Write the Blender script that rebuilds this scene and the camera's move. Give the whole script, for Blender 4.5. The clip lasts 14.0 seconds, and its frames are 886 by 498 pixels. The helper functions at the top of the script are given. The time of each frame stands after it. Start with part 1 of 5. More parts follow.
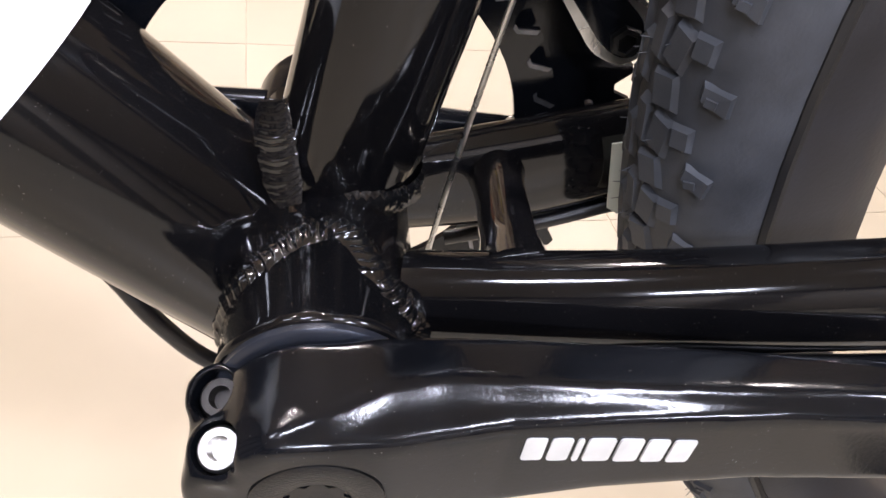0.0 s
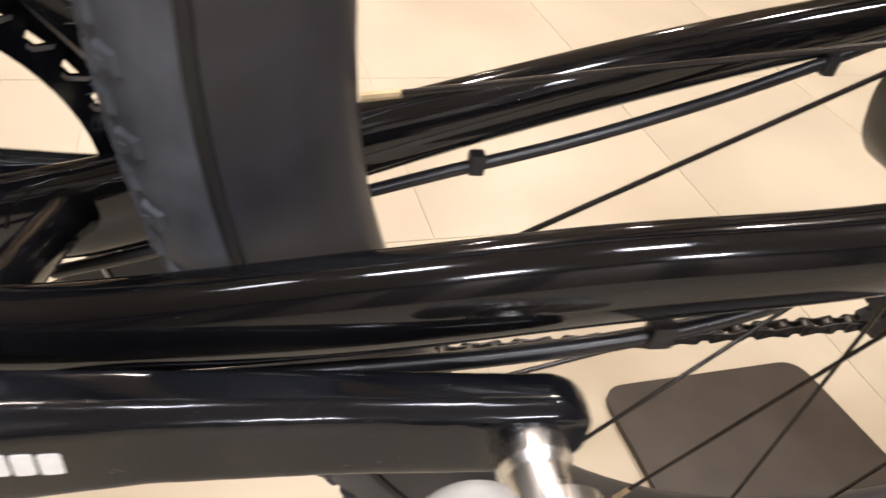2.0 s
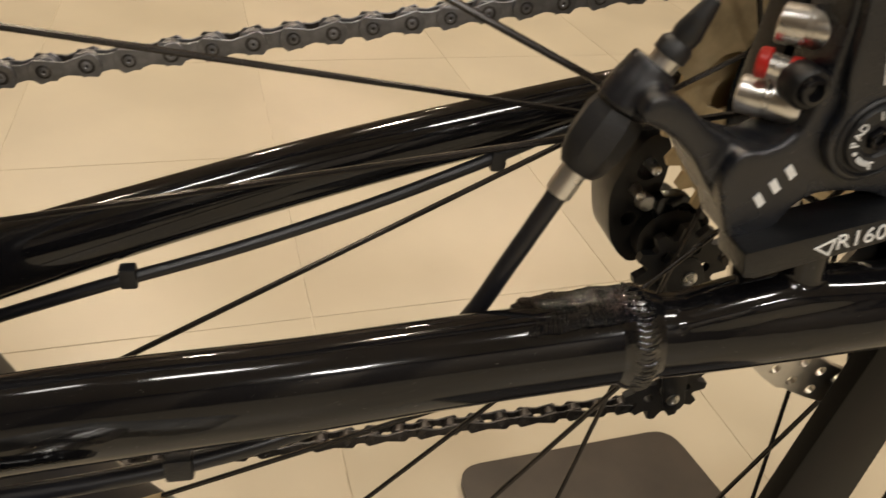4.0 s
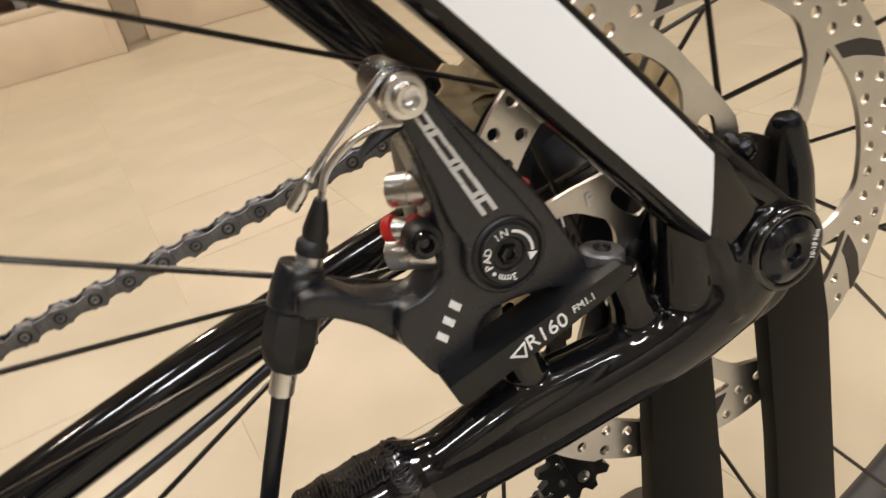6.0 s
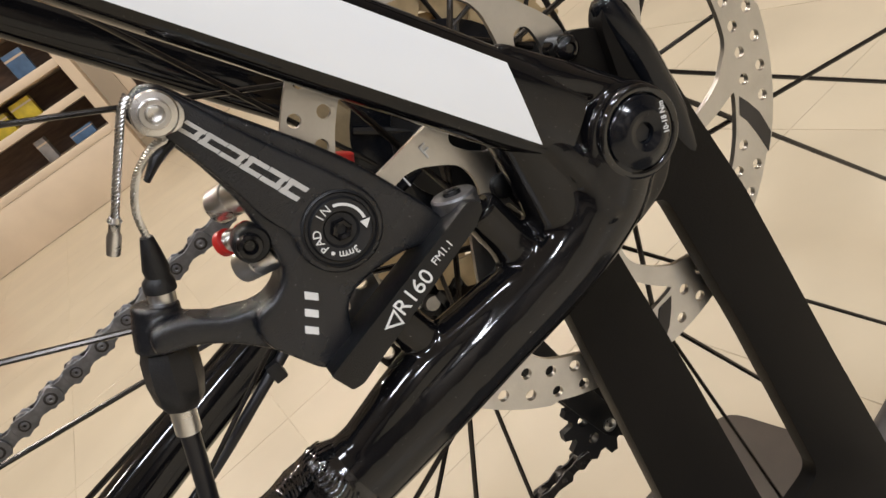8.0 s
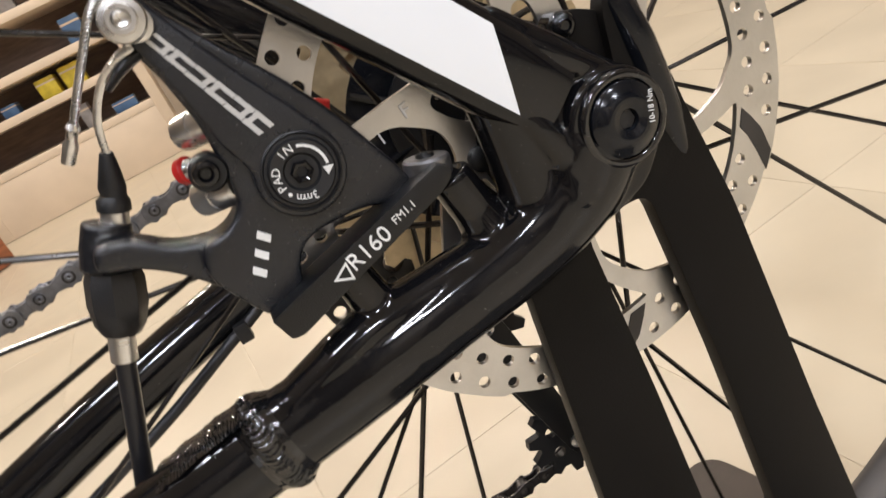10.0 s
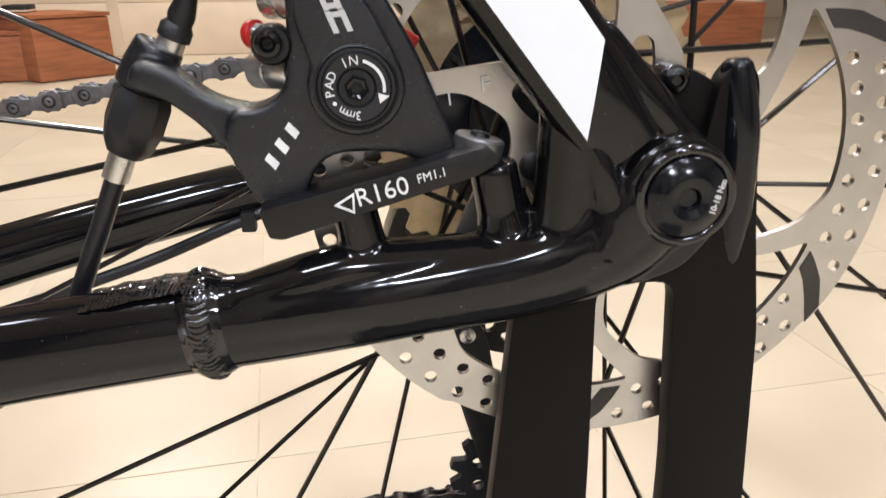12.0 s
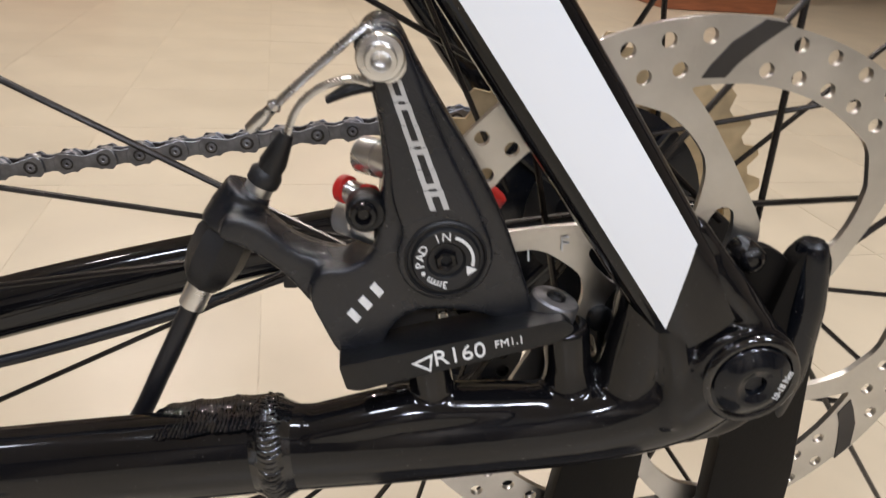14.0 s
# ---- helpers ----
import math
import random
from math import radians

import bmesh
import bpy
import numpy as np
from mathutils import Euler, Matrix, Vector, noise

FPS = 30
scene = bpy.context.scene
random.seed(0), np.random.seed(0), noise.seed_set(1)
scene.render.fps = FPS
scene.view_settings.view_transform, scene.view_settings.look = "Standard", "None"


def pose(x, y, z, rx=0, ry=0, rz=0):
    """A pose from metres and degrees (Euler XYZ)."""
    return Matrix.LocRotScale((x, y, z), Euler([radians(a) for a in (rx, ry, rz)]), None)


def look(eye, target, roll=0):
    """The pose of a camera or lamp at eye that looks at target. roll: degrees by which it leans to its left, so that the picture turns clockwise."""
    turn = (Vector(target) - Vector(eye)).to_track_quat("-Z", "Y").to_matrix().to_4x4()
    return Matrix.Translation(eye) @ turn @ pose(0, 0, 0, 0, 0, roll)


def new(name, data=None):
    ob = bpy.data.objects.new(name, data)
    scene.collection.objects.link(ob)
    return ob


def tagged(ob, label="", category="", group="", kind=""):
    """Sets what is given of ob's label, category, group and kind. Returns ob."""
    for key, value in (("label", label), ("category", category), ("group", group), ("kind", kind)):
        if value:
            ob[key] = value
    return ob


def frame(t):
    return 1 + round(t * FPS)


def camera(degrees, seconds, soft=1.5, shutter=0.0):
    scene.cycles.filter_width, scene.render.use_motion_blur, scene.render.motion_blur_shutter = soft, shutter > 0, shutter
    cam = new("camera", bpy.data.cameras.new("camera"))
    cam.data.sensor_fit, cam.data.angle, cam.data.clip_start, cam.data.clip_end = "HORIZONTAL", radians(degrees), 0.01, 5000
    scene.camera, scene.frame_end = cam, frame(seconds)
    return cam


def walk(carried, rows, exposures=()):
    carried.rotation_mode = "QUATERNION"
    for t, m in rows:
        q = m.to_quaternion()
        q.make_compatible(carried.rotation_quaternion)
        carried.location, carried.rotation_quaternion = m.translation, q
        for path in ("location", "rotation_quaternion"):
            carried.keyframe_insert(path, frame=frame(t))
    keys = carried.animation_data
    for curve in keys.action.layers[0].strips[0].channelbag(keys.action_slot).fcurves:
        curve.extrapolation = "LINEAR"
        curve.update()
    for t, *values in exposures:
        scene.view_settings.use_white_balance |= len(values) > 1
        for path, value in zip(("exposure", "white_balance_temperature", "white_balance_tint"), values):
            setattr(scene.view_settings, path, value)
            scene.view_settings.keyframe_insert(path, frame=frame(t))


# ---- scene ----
cam = camera(62.79, 14.0, 1.5, 0.5)
# seconds, eye, target, roll
PATH = [
    (0, (-0.43369, -0.14999, 0.41050), (-0.35411, 0.21629, 0.07958), 9.881),
    (0.5, (-0.42668, -0.15034, 0.41393), (-0.35521, 0.21218, 0.07707), 10.224),
    (1, (-0.40243, -0.15828, 0.42154), (-0.32905, 0.20355, 0.08435), 8.981),
    (1.5, (-0.36478, -0.16528, 0.42891), (-0.27248, 0.19861, 0.09866), 9.740),
    (2, (-0.31716, -0.17749, 0.43812), (-0.20813, 0.19416, 0.12191), 9.859),
    (2.5, (-0.28324, -0.18521, 0.45127), (-0.18383, 0.18902, 0.13494), 7.958),
    (3, (-0.25459, -0.18471, 0.45850), (-0.14985, 0.19536, 0.15097), 7.466),
    (3.5, (-0.22260, -0.18529, 0.46337), (-0.12048, 0.20044, 0.16207), 6.728),
    (4, (-0.18987, -0.18858, 0.46659), (-0.08725, 0.20794, 0.17983), 6.302),
    (4.2, (-0.18132, -0.18976, 0.46658), (-0.07536, 0.21055, 0.18636), 6.309),
    (6.3, (-0.11546, -0.21873, 0.49059), (0.01043, 0.21336, 0.27277), -18.737),
    (6.5, (-0.10923, -0.22273, 0.48779), (0.01259, 0.21297, 0.27488), -21.906),
    (7, (-0.09348, -0.23263, 0.47705), (0.01481, 0.21010, 0.27145), -30.011),
    (7.5, (-0.08599, -0.23168, 0.47045), (0.00950, 0.21750, 0.27266), -33.674),
    (8, (-0.08091, -0.23604, 0.45847), (0.01049, 0.21274, 0.25787), -34.632),
    (8.2, (-0.08124, -0.23466, 0.45869), (0.01036, 0.21381, 0.25749), -34.505),
    (10.3, (-0.07526, -0.24051, 0.43092), (0.00644, 0.21827, 0.24968), -22.730),
    (10.5, (-0.07608, -0.24080, 0.42625), (0.00214, 0.21877, 0.24546), -18.949),
    (11, (-0.07537, -0.24020, 0.42367), (-0.00509, 0.22265, 0.24808), -11.775),
    (11.5, (-0.07093, -0.23921, 0.42146), (-0.00508, 0.22447, 0.24636), -4.536),
    (12, (-0.06551, -0.23650, 0.42873), (-0.00931, 0.22756, 0.25127), -0.422),
    (12.5, (-0.06101, -0.23520, 0.44043), (-0.01847, 0.22888, 0.25927), -0.370),
    (13, (-0.06354, -0.23181, 0.45325), (-0.02741, 0.22974, 0.26438), 0.080),
    (13.5, (-0.07274, -0.22508, 0.46342), (-0.02790, 0.23104, 0.26355), 1.529),
    (14, (-0.08697, -0.21585, 0.47971), (-0.02239, 0.22944, 0.26167), 4.729),
]
EXPOSURES = [(0, 0.62, 5900, 20), (1, 0.85, 6100, 24), (1.5, 0.78, 6150, 24), (2, 0.44, 6400, 18), (3, -0.14, 7150, 13), (4.2, -0.30, 7400, 12), (6.5, 0.0, 6500, 13), (8.2, -0.04, 6300, 13), (10.5, 0.32, 6200, 15), (12.5, 0.42, 6000, 15), (14, 0.0, 6000, 15)]
walk(cam, [(t, look(eye, target, roll)) for t, eye, target, roll in PATH], EXPOSURES)

# ---- world and lights ----
world = bpy.data.worlds.new("world")
scene.world = world
world.use_nodes = True
world.node_tree.nodes["Background"].inputs[0].default_value = (0.9, 0.87, 0.8, 1)
world.node_tree.nodes["Background"].inputs[1].default_value = 0.25

CEILING = 2.9


def lamp_panel(x, y, sx, sy, power, color=(1.0, 0.95, 0.88)):
    data = bpy.data.lights.new("panel_light", "AREA")
    data.shape, data.size, data.size_y, data.energy, data.color = "RECTANGLE", sx, sy, power, color
    ob = new("panel_light", data)
    ob.matrix_world = pose(x, y, CEILING - 0.06)
    return ob


# near row: cool square panels; far row: small warm downlights (x, y, width, depth, power, colour)
COOL, WARM = (0.92, 0.96, 1.0), (1.0, 0.90, 0.76)
PANELS = [(-1.15, -0.95, 0.45, 0.24, 20, COOL), (0.35, -1.30, 0.45, 0.24, 26, COOL), (1.75, -0.80, 0.45, 0.24, 28, COOL), (-2.1, -0.45, 0.45, 0.24, 8, COOL), (-0.75, -3.5, 0.45, 0.24, 60, COOL), (1.3, -3.6, 0.45, 0.24, 60, COOL),
          (-1.7, 0.75, 0.14, 0.14, 10, WARM), (-0.35, 1.35, 0.14, 0.14, 38, WARM), (1.1, 0.85, 0.14, 0.14, 26, WARM), (-1.3, 3.6, 0.14, 0.14, 50, WARM), (1.3, 3.9, 0.14, 0.14, 30, WARM), (0.1, 5.4, 0.14, 0.14, 30, WARM)]
for px, py, wx, wy, power, tint in PANELS:
    lamp_panel(px, py, wx, wy, power, tint)


# ---- materials ----
def nodes_of(name):
    m = bpy.data.materials.new(name)
    m.use_nodes = True
    nt = m.node_tree
    return m, nt, nt.nodes["Principled BSDF"]


def tone(c, k):
    return (min(c[0] * k, 1), min(c[1] * k, 1), min(c[2] * k, 1), 1)


def surface(name, color, rough=0.5, metal=0.0, coat=0.0, scale=40.0, spread=0.25, bump=0.1, fine=600.0, rough_spread=0.15, dust=0.0, per_object=0.0, spec=0.5, stretch=None):
    """A procedural surface: broad tone changes, fine grain with relief, uneven gloss and optional dust specks."""
    m, nt, p = nodes_of(name)
    L = nt.links.new
    co = nt.nodes.new("ShaderNodeTexCoord")
    src = co.outputs["Object"]
    if stretch:
        mp = nt.nodes.new("ShaderNodeMapping")
        mp.inputs["Scale"].default_value = stretch
        L(src, mp.inputs["Vector"])
        src = mp.outputs["Vector"]
    n1 = nt.nodes.new("ShaderNodeTexNoise")
    n1.inputs["Scale"].default_value, n1.inputs["Detail"].default_value = scale, 6
    n2 = nt.nodes.new("ShaderNodeTexNoise")
    n2.inputs["Scale"].default_value, n2.inputs["Detail"].default_value = fine, 3
    L(src, n1.inputs["Vector"])
    L(src, n2.inputs["Vector"])
    ramp = nt.nodes.new("ShaderNodeValToRGB")
    ramp.color_ramp.elements[0].position, ramp.color_ramp.elements[1].position = 0.3, 0.7
    ramp.color_ramp.elements[0].color, ramp.color_ramp.elements[1].color = tone(color, 1 - spread), tone(color, 1 + spread)
    L(n1.outputs["Fac"], ramp.inputs["Fac"])
    out = ramp.outputs["Color"]
    if per_object:
        info = nt.nodes.new("ShaderNodeObjectInfo")
        hsv = nt.nodes.new("ShaderNodeHueSaturation")
        mr = nt.nodes.new("ShaderNodeMapRange")
        mr.inputs["To Min"].default_value, mr.inputs["To Max"].default_value = 1 - per_object, 1 + per_object
        L(info.outputs["Random"], mr.inputs["Value"])
        L(mr.outputs["Result"], hsv.inputs["Value"])
        L(out, hsv.inputs["Color"])
        out = hsv.outputs["Color"]
    rr = nt.nodes.new("ShaderNodeMapRange")
    rr.inputs["To Min"].default_value, rr.inputs["To Max"].default_value = max(rough - rough_spread * rough, 0.02), min(rough + rough_spread * rough, 1)
    L(n1.outputs["Fac"], rr.inputs["Value"])
    rough_out = rr.outputs["Result"]
    if dust:
        vor = nt.nodes.new("ShaderNodeTexNoise")
        vor.inputs["Scale"].default_value, vor.inputs["Detail"].default_value = 2600, 1
        L(co.outputs["Object"], vor.inputs["Vector"])
        th = nt.nodes.new("ShaderNodeValToRGB")
        th.color_ramp.elements[0].position, th.color_ramp.elements[1].position = 0.775 - dust * 0.02, 0.82
        L(vor.outputs["Fac"], th.inputs["Fac"])
        mix = nt.nodes.new("ShaderNodeMix")
        mix.data_type = "RGBA"
        L(th.outputs["Color"], mix.inputs["Factor"])
        L(out, mix.inputs["A"])
        mix.inputs["B"].default_value = (0.24, 0.22, 0.20, 1)
        out = mix.outputs["Result"]
        mr2 = nt.nodes.new("ShaderNodeMix")
        L(th.outputs["Color"], mr2.inputs["Factor"])
        L(rough_out, mr2.inputs["A"])
        mr2.inputs["B"].default_value = 0.7
        rough_out = mr2.outputs["Result"]
    L(out, p.inputs["Base Color"])
    L(rough_out, p.inputs["Roughness"])
    p.inputs["Metallic"].default_value = metal
    p.inputs["Coat Weight"].default_value = coat
    p.inputs["Coat Roughness"].default_value = 0.04
    p.inputs["Specular IOR Level"].default_value = spec
    if bump:
        b = nt.nodes.new("ShaderNodeBump")
        b.inputs["Strength"].default_value, b.inputs["Distance"].default_value = bump, 0.0006
        L(n2.outputs["Fac"], b.inputs["Height"])
        L(b.outputs["Normal"], p.inputs["Normal"])
    return m


gloss_black = surface("gloss_black_paint", (0.0042, 0.0041, 0.0047), 0.085, spec=0.47, scale=30, fine=65, bump=0.10, dust=0.9)
weld_black = surface("painted_weld", (0.0045, 0.0045, 0.005), 0.06, spec=0.8, scale=60, fine=420, bump=0.26, dust=0.6)
crank_black = surface("anodised_black_crank", (0.0045, 0.0052, 0.0070), 0.13, spec=0.40, scale=60, fine=1200, bump=0.04, dust=0.35)
satin_black = surface("satin_black_alloy", (0.0045, 0.0048, 0.0056), 0.30, spec=0.45, scale=80, fine=2400, bump=0.34, dust=0.2)
cast_black = surface("cast_black_caliper", (0.0085, 0.0095, 0.0125), 0.27, spec=0.62, scale=80, fine=2200, bump=0.28, dust=0.25)
cup_grey = surface("grey_anodised_cup", (0.045, 0.05, 0.065), 0.30, metal=0.5, scale=80, fine=1200, bump=0.05)
stand_black = surface("powder_coated_steel", (0.0060, 0.0052, 0.0046), 0.42, spec=0.12, scale=50, fine=1800, bump=0.15, spread=0.15)
rubber = surface("tyre_rubber", (0.058, 0.063, 0.074), 0.62, scale=70, fine=1100, bump=0.20, spread=0.3)
plate_brown = surface("powder_coated_base", (0.034, 0.025, 0.018), 0.38, spec=0.5, scale=30, fine=1600, bump=0.12)
rim_black = surface("black_rim", (0.020, 0.020, 0.024), 0.42, scale=60, fine=700, bump=0.12)
plastic_black = surface("black_plastic", (0.009, 0.009, 0.010), 0.48, scale=60, fine=1500, bump=0.2)
cable_black = surface("cable_housing", (0.009, 0.009, 0.011), 0.33, scale=60, fine=800, bump=0.06)
spoke_black = surface("black_spoke", (0.030, 0.026, 0.023), 0.22, metal=0.6, scale=90, fine=800, bump=0.03)
steel = surface("brushed_rotor_steel", (0.60, 0.585, 0.56), 0.34, metal=1.0, scale=60, fine=900, bump=0.12, spread=0.12)
steel_dark = surface("dark_rotor_mark", (0.05, 0.045, 0.04), 0.5, metal=0.5, scale=60, bump=0.05)
silver = surface("silver_alloy", (0.72, 0.71, 0.69), 0.28, metal=1.0, scale=120, fine=1500, bump=0.1, spread=0.15)
chain_steel = surface("chain_steel", (0.22, 0.22, 0.23), 0.42, metal=0.9, scale=200, fine=1500, bump=0.12, spread=0.35, per_object=0.12)
# oily rivets; also shade put into the lower chain runs and far pinch bolt
chain_dark = surface("oily_shaded_steel", (0.06, 0.055, 0.052), 0.4, metal=0.85, scale=220, fine=1500, bump=0.1, spread=0.35)
brass = surface("cassette_steel", (0.50, 0.385, 0.225), 0.40, metal=0.5, scale=100, fine=900, bump=0.08)
white_gloss = surface("white_decal", (0.85, 0.87, 0.89), 0.22, coat=0.4, scale=20, fine=60, bump=0.02, spread=0.015)
pale_resin = surface("pale_resin", (0.50, 0.49, 0.46), 0.30, scale=60, fine=700, bump=0.05)
white_print = surface("white_print", (0.78, 0.78, 0.76), 0.55, scale=200, bump=0.05, spread=0.08)
grey_print = surface("silver_print", (0.55, 0.54, 0.52), 0.45, scale=200, bump=0.05, spread=0.08)
red_plastic = surface("red_plastic", (0.48, 0.018, 0.014), 0.35, scale=100, bump=0.05, spread=0.12)
tape_mat = surface("pale_masking_tape", (0.62, 0.66, 0.60), 0.6, scale=80, bump=0.2, spread=0.08)
tile_mat = surface("glazed_floor_tile", (0.465, 0.402, 0.298), 0.36, scale=5, fine=300, bump=0.03, spread=0.08, per_object=0.012)
grout_mat = surface("tile_grout", (0.445, 0.383, 0.282), 0.6, scale=60, fine=700, bump=0.25)
# tones of the unseen walls, chosen for what the black paint reflects
wall_pale = surface("reflected_boards", (0.33, 0.28, 0.225), 0.6, scale=5, fine=160, bump=0.06, stretch=(6, 6, 1))
wall_dark = surface("dark_brown_wall", (0.075, 0.060, 0.048), 0.6, scale=5, fine=160, bump=0.06)
wall_mat = surface("painted_wall", (0.55, 0.47, 0.37), 0.75, scale=4, fine=200, bump=0.05, spread=0.05)
ceiling_mat = surface("ceiling_board", (0.56, 0.50, 0.43), 0.85, scale=3, fine=150, bump=0.08, spread=0.05)
cream = surface("cream_laminate", (0.66, 0.55, 0.42), 0.45, scale=6, fine=200, bump=0.03, spread=0.05)
dark_wood = surface("shelf_interior", (0.17, 0.115, 0.085), 0.6, scale=10, fine=160, bump=0.08, stretch=(1, 1, 6))
red_wood = surface("red_brown_laminate", (0.30, 0.105, 0.045), 0.4, scale=8, fine=120, bump=0.05, stretch=(1, 1, 8))
blue_plastic = surface("blue_packaging", (0.07, 0.15, 0.30), 0.45, scale=20, bump=0.05)
yellow_plastic = surface("yellow_packaging", (0.62, 0.50, 0.04), 0.45, scale=20, bump=0.05)
pink_plastic = surface("red_packaging", (0.45, 0.06, 0.07), 0.45, scale=20, bump=0.05)
grey_plastic = surface("grey_packaging", (0.28, 0.27, 0.27), 0.5, scale=20, bump=0.05)


# ---- mesh helpers ----
def link_mesh(name, bm, material, parent=None, label="", smooth=40):
    bmesh.ops.recalc_face_normals(bm, faces=bm.faces)
    me = bpy.data.meshes.new(name)
    bm.to_mesh(me)
    bm.free()
    if smooth:
        me.shade_smooth()
        me.set_sharp_from_angle(angle=radians(smooth))
    me.materials.append(material)
    ob = new(name, me)
    if parent:
        ob.parent = parent
    if label:
        tagged(ob, label)
    return ob


def part(name, bm, material, parent, label=""):
    return link_mesh(name, bm, material, parent, label)


def empty(name, label, category, group="", kind=""):
    return tagged(new(name), label, category, group, kind)


def spline(points, n=8):
    """A smooth run of points through the given ones (Catmull-Rom)."""
    P = [Vector(p) for p in points]
    if len(P) < 3:
        return P
    P = [P[0] * 2 - P[1]] + P + [P[-1] * 2 - P[-2]]
    out = []
    for i in range(1, len(P) - 2):
        a, b, c, d = P[i - 1], P[i], P[i + 1], P[i + 2]
        for k in range(n):
            t = k / n
            out.append(0.5 * (2 * b + (c - a) * t + (2 * a - 5 * b + 4 * c - d) * t * t + (3 * b - a - 3 * c + d) * t ** 3))
    return out + [P[-2]]


def sweep(bm, points, radii, seg=16, side=(0, 1, 0), cap=True, power=1.0):
    """A tube along the points. radii: one number, or per point a number or (across, along side)."""
    pts = [Vector(p) for p in points]
    rings = []
    for i, p in enumerate(pts):
        d = (pts[min(i + 1, len(pts) - 1)] - pts[max(i - 1, 0)]).normalized()
        s = Vector(side)
        s = s - d * s.dot(d)
        if s.length < 0.05:
            s = Vector((1, 0, 0)) - d * d.x
        s.normalize()
        u = d.cross(s)
        r = radii if isinstance(radii, (int, float)) else radii[i]
        a, b = (r, r) if isinstance(r, (int, float)) else r
        ring = []
        for k in range(seg):
            w = 2 * math.pi * k / seg
            cw, sw = math.cos(w), math.sin(w)
            if power != 1.0:
                cw, sw = math.copysign(abs(cw) ** power, cw), math.copysign(abs(sw) ** power, sw)
            ring.append(bm.verts.new(p + u * (a * cw) + s * (b * sw)))
        rings.append(ring)
    for A, B in zip(rings, rings[1:]):
        for k in range(seg):
            bm.faces.new((A[k], A[(k + 1) % seg], B[(k + 1) % seg], B[k]))
    if cap:
        bm.faces.new(rings[0][::-1])
        bm.faces.new(rings[-1])
    return bm


def tube(points, radii, seg=16, smooth_n=0, **kw):
    bm = bmesh.new()
    if smooth_n:
        n = len(points)
        full = spline(points, smooth_n)
        if not isinstance(radii, (int, float)):
            R = []
            for j in range(len(full)):
                q = min(j / smooth_n, n - 1)
                i = min(int(q), n - 2)
                a, b, f = radii[i], radii[i + 1], q - min(int(q), n - 2)
                if isinstance(a, (int, float)):
                    R.append(a + (b - a) * f)
                else:
                    R.append((a[0] + (b[0] - a[0]) * f, a[1] + (b[1] - a[1]) * f))
            radii = R
        points = full
    return sweep(bm, points, radii, seg, **kw)


def lathe(bm, origin, axis, profile, seg=28):
    """profile: (distance along the axis, radius) pairs, turned round the axis at the origin."""
    o, a = Vector(origin), Vector(axis).normalized()
    s = a.orthogonal().normalized()
    u = a.cross(s)
    rings = []
    for h, r in profile:
        rings.append([bm.verts.new(o + a * h + (s * math.cos(2 * math.pi * k / seg) + u * math.sin(2 * math.pi * k / seg)) * max(r, 1e-5)) for k in range(seg)])
    for A, B in zip(rings, rings[1:]):
        for k in range(seg):
            bm.faces.new((A[k], A[(k + 1) % seg], B[(k + 1) % seg], B[k]))
    bm.faces.new(rings[0][::-1])
    bm.faces.new(rings[-1])
    return bm


def turned(origin, axis, profile, seg=28):
    return lathe(bmesh.new(), origin, axis, profile, seg)


def rounded(outline, r, n=3, closed=True):
    """The outline with its corners cut to arcs of about r."""
    out = []
    m = len(outline)
    for i in range(m):
        a, b, c = Vector(outline[i - 1]), Vector(outline[i]), Vector(outline[(i + 1) % m])
        ra = min(r, (a - b).length * 0.45)
        rc = min(r, (c - b).length * 0.45)
        p, q = b + (a - b).normalized() * ra, b + (c - b).normalized() * rc
        for k in range(n + 1):
            t = k / n
            out.append(tuple(p * (1 - t) ** 2 + b * 2 * t * (1 - t) + q * t * t))
    return out


def slab(bm, loops, y0, y1, bevel=0.0, seg=2):
    """A plate in the x-z plane between y0 and y1, from an outline and holes."""
    edges = []
    for loop in loops:
        vs = [bm.verts.new((x, y0, z)) for x, z in loop]
        edges += [bm.edges.new((vs[i], vs[(i + 1) % len(vs)])) for i in range(len(vs))]
    if len(loops) == 1:
        f = [bm.faces.new(vs)]
    else:
        f = [g for g in bmesh.ops.triangle_fill(bm, edges=edges, use_beauty=True, normal=(0, 1, 0))["geom"] if isinstance(g, bmesh.types.BMFace)]
    rim = [e for e in edges]
    got = bmesh.ops.extrude_face_region(bm, geom=f, use_keep_orig=True)["geom"]
    top = [v for v in got if isinstance(v, bmesh.types.BMVert)]
    bmesh.ops.translate(bm, verts=top, vec=(0, y1 - y0, 0))
    if bevel:
        bmesh.ops.recalc_face_normals(bm, faces=bm.faces)
        tops = set(top)
        sharp = [e for e in bm.edges if len(e.link_faces) == 2 and e.calc_face_angle(0) > 0.9]
        bmesh.ops.bevel(bm, geom=sharp, offset=bevel, segments=seg, profile=0.6, affect="EDGES", clamp_overlap=True)
    return bm


def plate(outline, y0, y1, bevel=0.0, holes=(), seg=2):
    return slab(bmesh.new(), [outline, *holes], y0, y1, bevel, seg)


def circle(x, z, r, n=16, a0=0.0):
    return [(x + r * math.cos(a0 + 2 * math.pi * k / n), z + r * math.sin(a0 + 2 * math.pi * k / n)) for k in range(n)]


